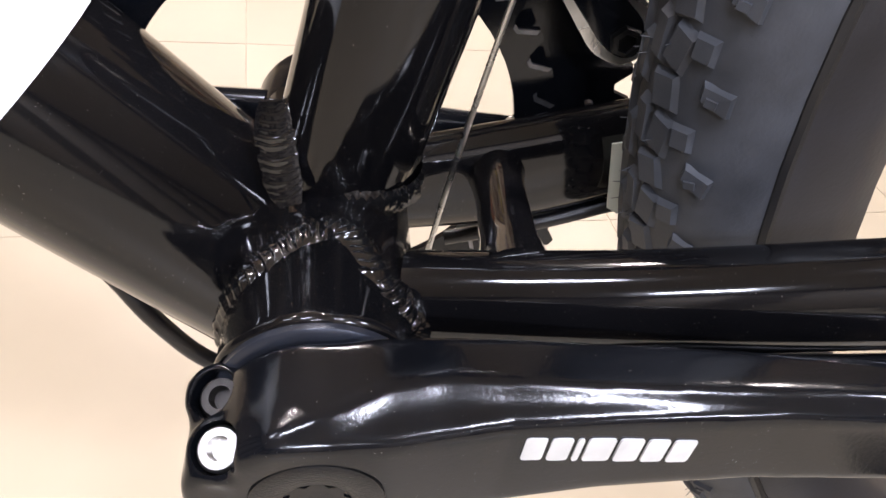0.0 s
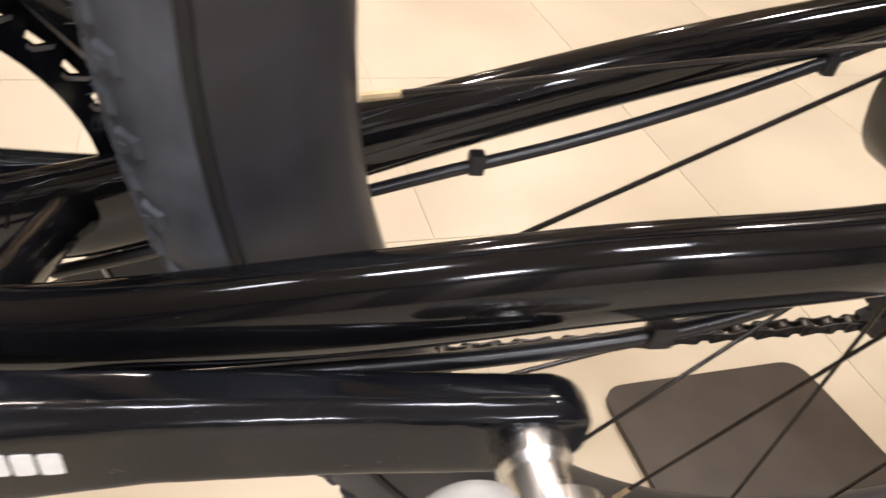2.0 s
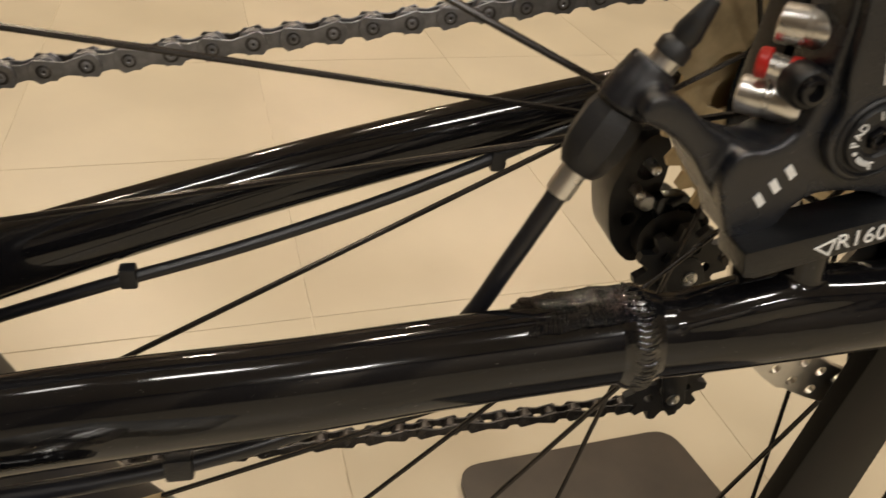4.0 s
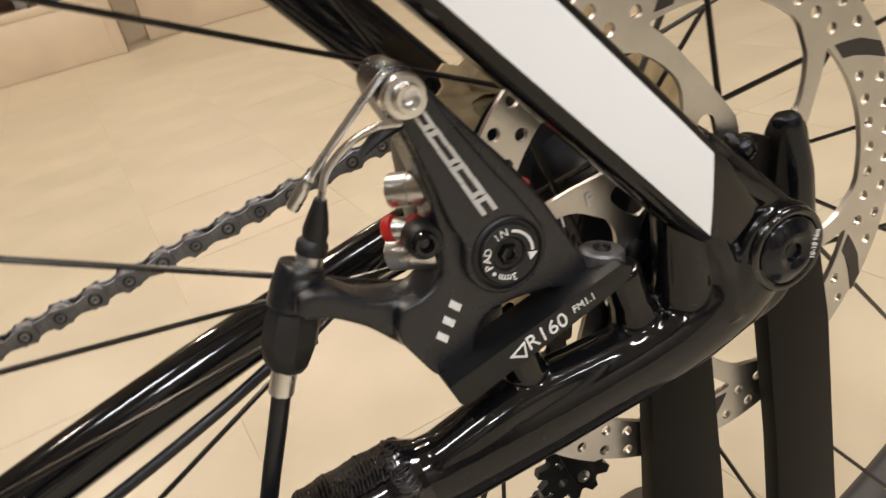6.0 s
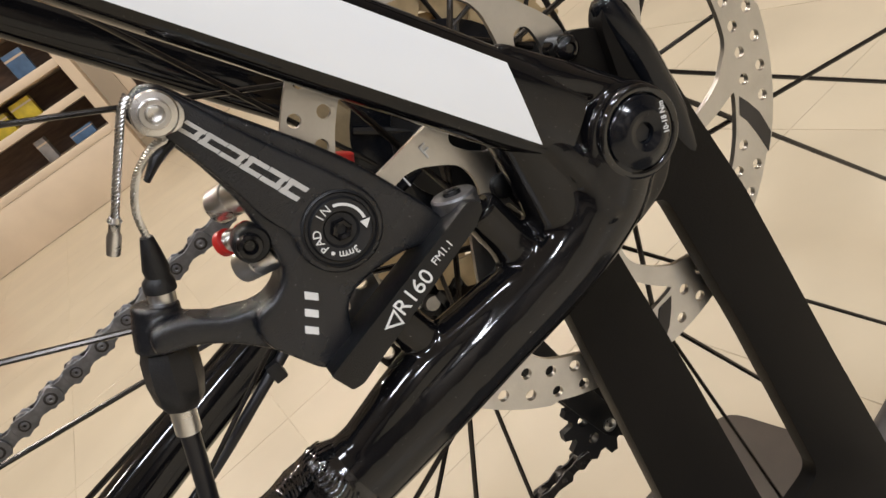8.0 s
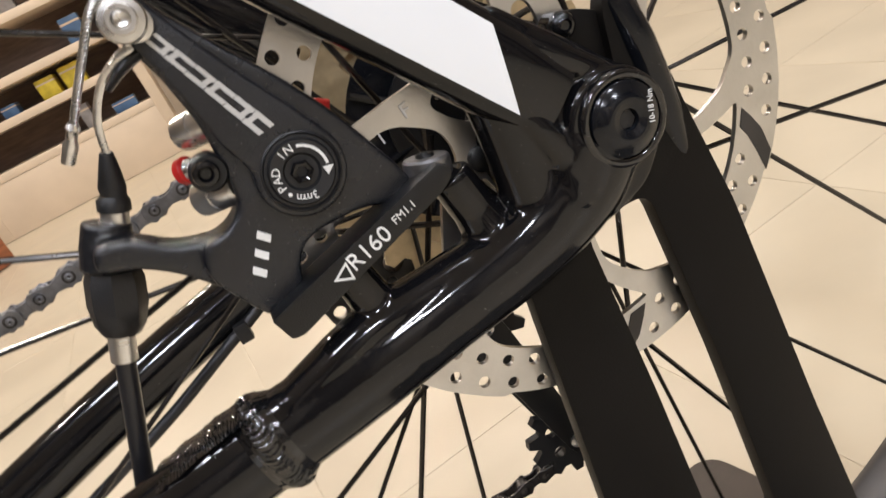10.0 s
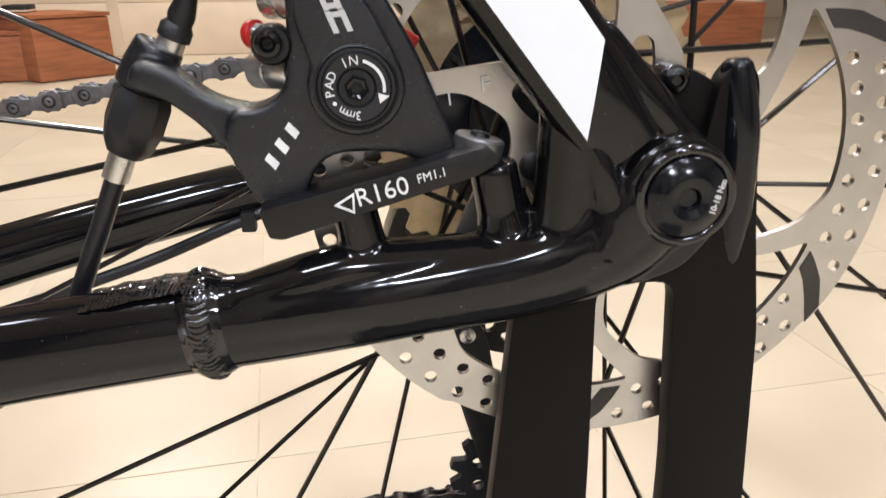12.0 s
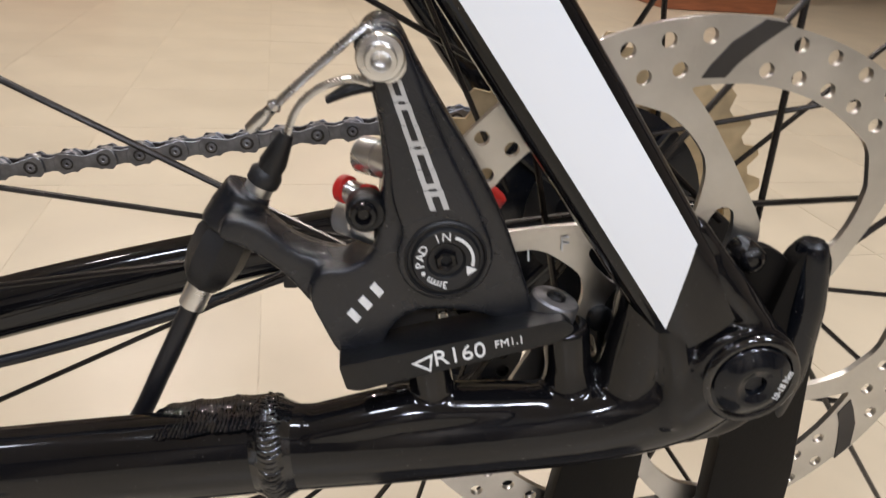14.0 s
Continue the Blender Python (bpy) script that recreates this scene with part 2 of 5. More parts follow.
def box(bm, lo, hi, bevel=0.0, m=None):
    vs = [bm.verts.new((x, y, z)) for x in (lo[0], hi[0]) for y in (lo[1], hi[1]) for z in (lo[2], hi[2])]
    fs = [bm.faces.new([vs[i] for i in q]) for q in ((0, 1, 3, 2), (4, 6, 7, 5), (0, 4, 5, 1), (2, 3, 7, 6), (0, 2, 6, 4), (1, 5, 7, 3))]
    if bevel:
        es = list({e for f in fs for e in f.edges})
        bmesh.ops.bevel(bm, geom=es, offset=bevel, segments=2, profile=0.6, affect="EDGES")
    if m:
        bmesh.ops.transform(bm, matrix=m, verts=vs if not bevel else bm.verts)
    return bm


def block(lo, hi, bevel=0.0):
    return box(bmesh.new(), lo, hi, bevel)


def text_mesh(words, size, depth=0.0002, bold=0.0):
    cu = bpy.data.curves.new("lettering", "FONT")
    cu.body, cu.size, cu.extrude, cu.offset = words, size, depth, bold
    cu.align_x, cu.align_y, cu.resolution_u = "CENTER", "CENTER", 3
    tmp = bpy.data.objects.new("lettering", cu)
    scene.collection.objects.link(tmp)
    me = bpy.data.meshes.new_from_object(tmp.evaluated_get(bpy.context.evaluated_depsgraph_get()))
    bpy.data.objects.remove(tmp)
    bpy.data.curves.remove(cu)
    return me


def facing(x, y, z, slope=0.0):
    """Places flat lettering in the x-z plane, read from the -y side, rising by slope degrees."""
    c, s = math.cos(radians(slope)), math.sin(radians(slope))
    return Matrix(((c, -s, 0, x), (0, 0, -1, y), (s, c, 0, z), (0, 0, 0, 1)))


def lettering(words, size, m, material, parent, name="lettering", bold=0.0):
    me = text_mesh(words, size, 0.00015, bold)
    me.materials.append(material)
    ob = new(name, me)
    ob.parent = parent
    ob.matrix_basis = m
    return ob


def bead(path, r, step, parent, seed=1, across=1.7, middle=None, rise=0.44, relief=0.28):
    """A weld: a low rounded seam whose surface carries overlapping crescent ripples."""
    bm = bmesh.new()
    rnd = random.Random(seed)
    raw = spline(path, 10)
    mid = Vector(middle) if middle else sum(raw, Vector()) / len(raw)
    pts, run, want = [raw[0]], 0.0, step / 7
    for p, q in zip(raw, raw[1:]):
        seg_len = (q - p).length
        while run + seg_len >= want:
            f = (want - run) / seg_len
            p = p + (q - p) * f
            pts.append(p)
            seg_len, run = (q - p).length, 0.0
        run += seg_len
    n = len(pts)
    jit = [rnd.uniform(0.35, 1.55) for _ in range(n // 7 + 3)]
    skew = [rnd.uniform(-0.25, 0.25) for _ in range(n // 7 + 3)]
    rows = []
    for i, p in enumerate(pts):
        d = (pts[min(i + 1, n - 1)] - pts[max(i - 1, 0)]).normalized()
        out = (p - mid).normalized()
        out = (out - d * out.dot(d)).normalized()
        w = out.cross(d)
        end = min(i / 22, (n - 1 - i) / 22, 1.0) ** 0.5
        row = []
        for j in range(15):
            u = -1 + 2 * j / 14
            s = i / 7 + 1.1 * u * u + 40
            k = int(s) % len(jit)
            ph = s - int(s)
            ripple = (1 - ph) ** 1.5 * r * relief * jit[k] * (1 - u ** 4)
            h = (r * rise * (1 - u * u) + ripple) * end - r * 0.22
            row.append(bm.verts.new(p + w * (u * r * across * (0.9 + 0.12 * jit[k]) * (0.5 + 0.5 * end) + skew[k] * r * 0.3) + out * h))
        rows.append(row)
    for A, B in zip(rows, rows[1:]):
        for j in range(14):
            bm.faces.new((A[j], A[j + 1], B[j + 1], B[j]))
    ob = link_mesh("weld_bead", bm, weld_black, parent, smooth=180)
    return tagged(ob, kind="stuff")


def fused(name, pieces, voxel, rounds, material, parent, label="", cuts=()):
    """Several solids cast into one body with rounded inner corners; cuts are hollowed out of it."""
    bm = bmesh.new()
    for piece in pieces:
        bmesh.ops.recalc_face_normals(piece, faces=piece.faces)
        me = bpy.data.meshes.new("piece")
        piece.to_mesh(me)
        piece.free()
        bm.from_mesh(me)
        bpy.data.meshes.remove(me)
    ob = link_mesh(name, bm, material, parent, label, smooth=180)
    rm = ob.modifiers.new("remesh", "REMESH")
    rm.mode, rm.voxel_size, rm.use_smooth_shade = "VOXEL", voxel, True
    sm = ob.modifiers.new("smooth", "SMOOTH")
    sm.factor, sm.iterations = 0.5, rounds
    tools = []
    for k in cuts:
        tool = link_mesh("cut", k, material, smooth=0)
        md = ob.modifiers.new("cut", "BOOLEAN")
        md.operation, md.object, md.solver = "DIFFERENCE", tool, "EXACT"
        tools.append(tool)
    bpy.context.view_layer.update()
    baked = bpy.data.meshes.new_from_object(ob.evaluated_get(bpy.context.evaluated_depsgraph_get()))
    ob.modifiers.clear()
    ob.data = baked
    baked.shade_smooth()
    baked.set_sharp_from_angle(angle=radians(50))
    for tool in tools:
        bpy.data.objects.remove(tool)
    return ob


def ring_path(center, axis, a, b, side, start=0, stop=360, n=24):
    """Points on an ellipse round a tube; a is the reach along side."""
    d = Vector(axis).normalized()
    s = (Vector(side) - d * Vector(side).dot(d)).normalized()
    u = d.cross(s)
    c = Vector(center)
    out = []
    for k in range(n + 1):
        w = radians(start + (stop - start) * k / n)
        out.append(c + s * (a * math.cos(w)) + u * (b * math.sin(w)))
    return out


# ---- the room ----
X0, X1, Y0, Y1 = -6.0, 6.0, -4.5, 7.0
floor = tagged(link_mesh("floor", block((X0, Y0, -0.05), (X1, Y1, -0.0008)), grout_mat, smooth=0), "cream glazed tile floor with thin grout lines", "floor", kind="structure")
ceiling = tagged(link_mesh("ceiling", block((X0, Y0, CEILING), (X1, Y1, CEILING + 0.1)), ceiling_mat, smooth=0), "plain pale shop ceiling", "ceiling", kind="structure")
for nm, lo, hi in (("wall_north", (X0, Y1, 0), (X1, Y1 + 0.15, CEILING)), ("wall_south", (X0, Y0 - 0.15, 0), (X1, Y0, CEILING)),
                   ("wall_east", (X1, Y0, 0), (X1 + 0.15, Y1, CEILING)), ("wall_west", (X0 - 0.15, Y0, 0), (X0, Y1, CEILING))):
    far = nm in ("wall_north", "wall_east")
    wall = tagged(link_mesh(nm, block(lo, hi), wall_mat if far else wall_dark, smooth=0), "plain cream painted shop wall" if far else "unseen dark brown wall, its boards added to stripe reflections", "wall", kind="structure")
    if not far:     # unseen upright pale boards with dark gaps between, added to stripe the tubes' reflections
        rp, at = random.Random(5), 0.25
        run = X1 - X0 if nm == "wall_south" else Y1 - Y0
        while at < run - 1.2:
            wide = rp.uniform(0.5, 1.1)
            if nm == "wall_south":
                bm = block((X0 + at, Y0, 0.08), (X0 + at + wide, Y0 + 0.03, 2.55), 0.006)
            else:
                bm = block((X0, Y0 + at, 0.08), (X0 + 0.03, Y0 + at + wide, 2.55), 0.006)
            part("panel", bm, wall_pale, wall)
            at += wide + rp.uniform(0.3, 0.7)

# ---- bicycle ----
AX, AZ = 0.002, 0.379            # rear hub
BX, BZ = -0.434, 0.283           # crank axle
bike = empty("bicycle", "glossy black mountain bike with white stay decals on a stand", "bicycle")

left_stay = [(-0.414, -0.031, 0.287), (-0.36, -0.0420, 0.2985), (-0.30, -0.0520, 0.3140), (-0.24, -0.0578, 0.3272), (-0.19, -0.0602, 0.3338), (-0.15, -0.0610, 0.3392), (-0.104, -0.0622, 0.3448)]
right_stay = [(-0.414, 0.029, 0.275), (-0.385, 0.032, 0.278), (-0.36, 0.034, 0.2835), (-0.335, 0.0365, 0.2900), (-0.30, 0.0390, 0.3002), (-0.24, 0.0455, 0.3167), (-0.17, 0.0535, 0.3338), (-0.10, 0.0617, 0.3478), (-0.02, 0.0705, 0.3620)]
right_r = [(0.0165, 0.0085), (0.0185, 0.0085), (0.0185, 0.0085), (0.0170, 0.0088), (0.0142, 0.0095), (0.0126, 0.0100), (0.0120, 0.0100), (0.0114, 0.0098), (0.0110, 0.0095)]
stay_r = [(0.0122, 0.0105), (0.0136, 0.0105), (0.0146, 0.0102), (0.0141, 0.0100), (0.0134, 0.0100), (0.0129, 0.0100), (0.0126, 0.0100)]
part("chainstay", tube(left_stay, stay_r, 28, 8), gloss_black, bike)
part("chainstay", tube(right_stay, right_r, 28, 8), gloss_black, bike)
part("seat_tube", tube([(-0.434, 0, 0.285), (-0.405, 0, 0.42), (-0.33, 0, 0.80)], 0.0178, 32), gloss_black, bike)
part("down_tube", tube([(-0.440, 0, 0.262), (-0.50, 0, 0.318), (-0.62, 0, 0.432), (-0.86, 0, 0.66)], [(0.026, 0.027), (0.027, 0.028), (0.028, 0.028), (0.028, 0.028)], 36, 4), gloss_black, bike)
part("bottom_bracket_shell", turned((BX, -0.0550, BZ), (0, 1, 0), [(0, 0.0208), (0.0003, 0.0218), (0.0010, 0.0224), (0.0022, 0.0225), (0.0036, 0.0220), (0.102, 0.0222), (0.103, 0.0205)], 64), gloss_black, bike)
part("bearing_cup", turned((BX, -0.0572, BZ), (0, 1, 0), [(0, 0.0185), (0.0003, 0.0206), (0.0010, 0.0214), (0.0040, 0.0216), (0.0046, 0.0212), (0.0060, 0.0212)], 64), cup_grey, bike, "black bottom bracket bearing cup")

# rear yoke between stay and axle, with the brake mount posts
yoke = [(-0.108, -0.0620, 0.3443), (-0.08, -0.0650, 0.3480), (-0.05, -0.0675, 0.3525), (-0.02, -0.0695, 0.3580), (-0.002, -0.072, 0.3665), (0.006, -0.074, 0.376)]
sx, sz = -0.046, 0.059
ln = math.hypot(sx, sz)
ux, uz = sx / ln, sz / ln


def on_stay(s, off=0.0):
    """A point of the x-z plane s along the seatstay from its lower end, off to its upper side."""
    return (-0.0120 + ux * s + uz * off, 0.4040 + uz * s - ux * off)


def stay_y(s, sign):
    return sign * (0.0705 - 0.045 * max(s - 0.02, 0))


for sign in (-1, 1):
    pts, rr = [], []
    for s, w, t in ((-0.018, 0.0105, 0.007), (0.0, 0.0118, 0.0075), (0.05, 0.0118, 0.0080), (0.12, 0.0112, 0.0080), (0.25, 0.010, 0.008), (0.46, 0.009, 0.008)):
        x, z = on_stay(s, 0.0 if sign < 0 else -0.0078)
        pts.append((x, stay_y(s, sign), z))
        rr.append((w if sign < 0 else w + 0.0010, t))
    ss = part("seatstay", tube(pts, rr, 28, 5, power=0.72), gloss_black, bike)
    # decal wraps the outer face as a thin skin
    if sign < 0:
        decal = bmesh.new()
        rows = []
        for k in range(26):
            s = 0.30 * k / 25
            row = []
            for j in range(9):
                o = -0.0078 + 0.0156 * j / 8
                ss_ = s + o * 1.02 * (1 - k / 25)
                x, z = on_stay(ss_, o)
                row.append(decal.verts.new((x, stay_y(ss_, sign) - 0.00845 - 0.0003 * (1 - (o / 0.0078) ** 2), z)))
            rows.append(row)
        for A, B in zip(rows, rows[1:]):
            for j in range(8):
                decal.faces.new((A[j], A[j + 1], B[j + 1], B[j]))
        part("decal", decal, white_gloss, ss, "white stripe decal")

# dropout plate with its web, axle collar and thru axle head
web = [(-0.016, 0.362), (-0.0075, 0.3715), (-0.0050, 0.3830), (-0.0085, 0.3935), (-0.0160, 0.4040), (-0.018, 0.4110), (-0.0085, 0.4205), (-0.0010, 0.4120), (0.0080, 0.4030), (0.0200, 0.3895), (0.0245, 0.379), (0.0245, 0.3680), (0.0150, 0.3570), (-0.001, 0.3530), (-0.012, 0.3545)]
posts = []
for ax_, az_, r in ((-0.0322, 0.3850, 0.0060), (-0.0670, 0.3765, 0.0056)):
    posts.append(turned((ax_, -0.0640, az_), (0.2, 0, -0.98), [(0, r - 0.0006), (0.0008, r), (0.012, r + 0.0002), (0.017, r + 0.0012), (0.021, r + 0.0034), (0.028, r + 0.0060)], 28))
fused("dropout", [
    tube(yoke, [(0.0128, 0.0098), (0.0120, 0.0090), (0.0112, 0.0086), (0.0115, 0.0082), (0.0125, 0.0075), (0.0125, 0.0070)], 28, 8),
    plate(rounded(web, 0.005, 4), -0.0752, -0.0675, 0.0030, seg=3),
    turned((0.0106, -0.0787, 0.3790), (0, 1, 0), [(0, 0.0128), (0.0008, 0.0138), (0.012, 0.0150)], 40),
    tube([(-0.0190, -0.0690, 0.4100), (-0.0142, -0.0675, 0.3960), (-0.0136, -0.0670, 0.3720), (-0.0136, -0.0670, 0.3600)], [(0.0060, 0.0060), (0.0074, 0.0076), (0.0090, 0.0086), (0.0106, 0.0092)], 28, 5),
    tube([(-0.0960, -0.0640, 0.3530), (-0.0790, -0.0645, 0.3572), (-0.0670, -0.0648, 0.3598), (-0.0500, -0.0655, 0.3610), (-0.0300, -0.0665, 0.3622), (-0.0160, -0.0675, 0.3630)], [(0.0050, 0.0070), (0.0062, 0.0076), (0.0062, 0.0076), (0.0056, 0.0074), (0.0056, 0.0072), (0.0056, 0.0070)], 20, 5),
    tube([(-0.0070, -0.0700, 0.4110), (0.0000, -0.0722, 0.4035), (0.0080, -0.0735, 0.3955), (0.0165, -0.0738, 0.3865)], [0.0052, 0.0046, 0.0040, 0.0040], 20, 5),
    tube([(-0.0125, -0.0700, 0.3975), (-0.0085, -0.0733, 0.3875), (-0.0050, -0.0738, 0.3760), (-0.0060, -0.0735, 0.3640)], [0.0050, 0.0044, 0.0046, 0.0064], 20, 5),
    *posts], 0.0007, 7, gloss_black, bike, "cast rear dropout with brake posts")
part("dropout_plate", plate(rounded(web, 0.004), 0.0675, 0.0755, 0.0020), gloss_black, bike)
CX, CZ = 0.0116, 0.3788
part("axle_collar", turned((CX, -0.0806, CZ), (0, 1, 0), [(0.0016, 0.0101), (0.0004, 0.0103), (0.0001, 0.0107), (0.0000, 0.0115), (0.0004, 0.0122), (0.0014, 0.0126), (0.006, 0.0126)], 56), weld_black, bike)
head_ob = part("axle_head", turned((CX, -0.0828, CZ), (0, 1, 0), [(0.0034, 0.0024), (0.0014, 0.0025), (0.0009, 0.0028), (0.0005, 0.0040), (0.0002, 0.0046), (0.0000, 0.0052), (0.0003, 0.0062), (0.0011, 0.0078), (0.0016, 0.0086), (0.0019, 0.0091), (0.0021, 0.0096), (0.0025, 0.0099), (0.0034, 0.0100), (0.006, 0.0100)], 56), crank_black, bike, "black thru axle head with hex socket")
part("hex_socket", turned((CX, -0.0806, CZ), (0, 1, 0), [(0, 0.0025), (0.0012, 0.0025)], 6), plastic_black, head_ob)
lettering("10-18 Nm", 0.0021, facing(CX + 0.0063, -0.0829, CZ + 0.0006, 76) @ pose(0, 0, 0, -14, 0, 0), white_print, head_ob)

# ---- rear wheel ----
R_TYRE, R_BEAD, R_RIM = 0.356, 0.330, 0.302


def revolve(profile, seg, cx=AX, cz=AZ):
    """profile: closed loop of (y, radius) turned round the hub."""
    bm = bmesh.new()
    rings = []
    for k in range(seg):
        w = 2 * math.pi * k / seg
        rings.append([bm.verts.new((cx + r * math.cos(w), y, cz + r * math.sin(w))) for y, r in profile])
    n = len(profile)
    for k in range(seg):
        A, B = rings[k], rings[(k + 1) % seg]
        for j in range(n):
            bm.faces.new((A[j], A[(j + 1) % n], B[(j + 1) % n], B[j]))
    return bm


tyre_prof = []
for k in range(17):
    w = radians(-9 + 198 * k / 16)
    tyre_prof.append((-0.0268 * math.cos(w), 0.3420 + 0.0215 * math.sin(w)))
tyre = part("tyre", revolve(tyre_prof, 120), rubber, bike, "knobbly dark grey rubber tyre")
part("bead_line", revolve([(-0.0240, 0.3362), (-0.0266, 0.3370), (-0.0274, 0.3386), (-0.0270, 0.3402), (-0.0250, 0.3410), (0.0250, 0.3410), (0.0270, 0.3402), (0.0274, 0.3386), (0.0240, 0.3362)], 120), plastic_black, tyre)
rim_prof = [(-0.0235, 0.3388), (-0.0252, 0.3366), (-0.0240, 0.3320), (-0.0222, 0.3190), (-0.0165, 0.3065), (-0.0085, 0.3010), (0.0085, 0.3010), (0.0165, 0.3065), (0.0222, 0.3190), (0.0240, 0.3320), (0.0252, 0.3366), (0.0235, 0.3388)]
rim = part("rim", revolve(rim_prof, 120), rim_black, bike, "matt black alloy rim")

knobs = bmesh.new()
rk = random.Random(4)


def knob(bm, w, y, r, lw, ly, lh, skew, lean):
    m = Matrix.Translation((AX, 0, AZ)) @ Matrix.Rotation(-w, 4, "Y") @ Matrix.Translation((r, y, 0)) @ Matrix.Rotation(lean, 4, "Z") @ Matrix.Rotation(skew, 4, "X")
    vs = []
    for h, k in ((0, 1.18), (lh, 0.86)):
        for a, b in ((-1, -1), (1, -1), (1, 1), (-1, 1)):
            vs.append(bm.verts.new(m @ Vector((h, a * ly * k * 0.5, b * lw * k * 0.5))))
    for q in ((3, 2, 1, 0), (4, 5, 6, 7), (0, 1, 5, 4), (1, 2, 6, 5), (2, 3, 7, 6), (3, 0, 4, 7)):
        bm.faces.new([vs[i] for i in q])


def wedge(bm, w, y, r, lw, ly, lh, lean, turn):
    """A side knob whose outer end runs out to a slanted point."""
    m = Matrix.Translation((AX, 0, AZ)) @ Matrix.Rotation(-w, 4, "Y") @ Matrix.Translation((r, y, 0)) @ Matrix.Rotation(lean, 4, "Z") @ Matrix.Rotation(turn, 4, "X")
    vs = []
    for h, k in ((-0.0006, 1.12), (lh, 0.88)):
        for a, q in ((-0.5, -0.5), (0.5, -0.62), (0.5, 0.05), (-0.5, 0.5)):
            vs.append(bm.verts.new(m @ Vector((h * (1 - 0.25 * (q < -0.55)), a * ly * k, q * lw * k))))
    for q in ((3, 2, 1, 0), (4, 5, 6, 7), (0, 1, 5, 4), (1, 2, 6, 5), (2, 3, 7, 6), (3, 0, 4, 7)):
        bm.faces.new([vs[i] for i in q])


def on_tyre(deg):
    return 0.0268 * math.cos(radians(deg)), 0.3420 + 0.0215 * math.sin(radians(deg))


N = 103
for i in range(N):
    w = 2 * math.pi * i / N + radians(185.0)
    for sg in (-1, 1):
        j = rk.uniform(-0.08, 0.08)
        y, r = on_tyre(54)
        knob(knobs, w, sg * y, r, 0.0054, 0.0050, 0.0017, j, sg * radians(36))
        y, r = on_tyre(41)
        wedge(knobs, w + radians(1.6), sg * y, r, 0.0054, 0.0070, 0.0016, sg * radians(49), (0.12 + 2 * j) * sg)
        knob(knobs, w + radians(1.6), sg * (y - 0.0004), r + 0.0006, 0.0022, 0.0030, 0.0020, 3 * j, sg * radians(49))
        for q, (deg, lw, ly) in enumerate(((71, 0.0098, 0.0066), (70, 0.0086, 0.0072))):
            y, r = on_tyre(deg + 2 * (q - 0.5) * 2)
            knob(knobs, w + radians(0.4 + 1.75 * q), sg * y, r - 0.0006, lw, ly, 0.0020, 0.22 * sg * (1 - 2 * q) + j, sg * radians(90 - deg))
        y, r = on_tyre(84)
        knob(knobs, w + radians(1.0 + 0.6 * sg), sg * y, r - 0.0004, 0.0112, 0.0046, 0.0020, j, sg * radians(6))
        for q in range(2):      # thin rubber hairs left by the mould
            a = w + radians(3.5 * rk.random())
            y, r = on_tyre(rk.uniform(60, 95))
            p0 = Vector((AX + r * math.cos(a), sg * y, AZ + r * math.sin(a)))
            dirn = Vector((math.cos(a), sg * 0.3 + rk.uniform(-0.3, 0.3), math.sin(a)))
            sweep(knobs, [p0, p0 + dirn * rk.uniform(0.0030, 0.0045)], [0.00022, 0.00012], 4)
tagged(part("tread", knobs, rubber, tyre, "square tread blocks"), kind="stuff")

hub = part("hub", turned((AX, -0.066, AZ), (0, 1, 0), [(0, 0.009), (0.010, 0.010), (0.0115, 0.021), (0.0135, 0.0225), (0.018, 0.0225), (0.020, 0.015), (0.0285, 0.0150), (0.0300, 0.0300), (0.0335, 0.0300), (0.0355, 0.0165), (0.07, 0.013), (0.084, 0.016), (0.086, 0.0265), (0.0895, 0.0265), (0.091, 0.017), (0.128, 0.016), (0.130, 0.009)], 40), satin_black, bike, "black disc hub")
for k in range(28):
    side = -1 if k % 2 == 0 else 1
    lead = 1 if (k // 2) % 2 == 0 else -1
    wr = radians(32.6 + 360 / 28 * k)
    wf = wr - lead * radians(80)
    fl = 0.0285 if side < 0 else 0.0255
    a = (AX + fl * math.cos(wf), (-0.0378 if side < 0 else 0.0268) + 0.0014 * lead, AZ + fl * math.sin(wf))
    b = (AX + 0.300 * math.cos(wr), -0.0025 if side < 0 else -0.0090, AZ + 0.300 * math.sin(wr))
    sp = part("spoke", tube([a, b], 0.00100, 8), spoke_black, bike)
    n0 = Vector(b) + (Vector(a) - Vector(b)).normalized() * 0.011
    part("nipple", tube([b, n0], [0.0015, 0.0013], 8), brass, sp, "brass spoke nipple")

# ---- disc rotor ----
RY = -0.0530
outer = []
for k in range(180):
    w = 2 * math.pi * k / 180
    q = (math.degrees(w) + 33) % 60
    outer.append((AX + (0.0817 - 0.0012 * (1 if 30 < q < 56 else 0)) * math.cos(w), AZ + (0.0817 - 0.0012 * (1 if 30 < q < 56 else 0)) * math.sin(w)))
holes = [circle(AX, AZ, 0.0175, 32)]


def polar(r, deg):
    return (AX + r * math.cos(radians(deg)), AZ + r * math.sin(radians(deg)))


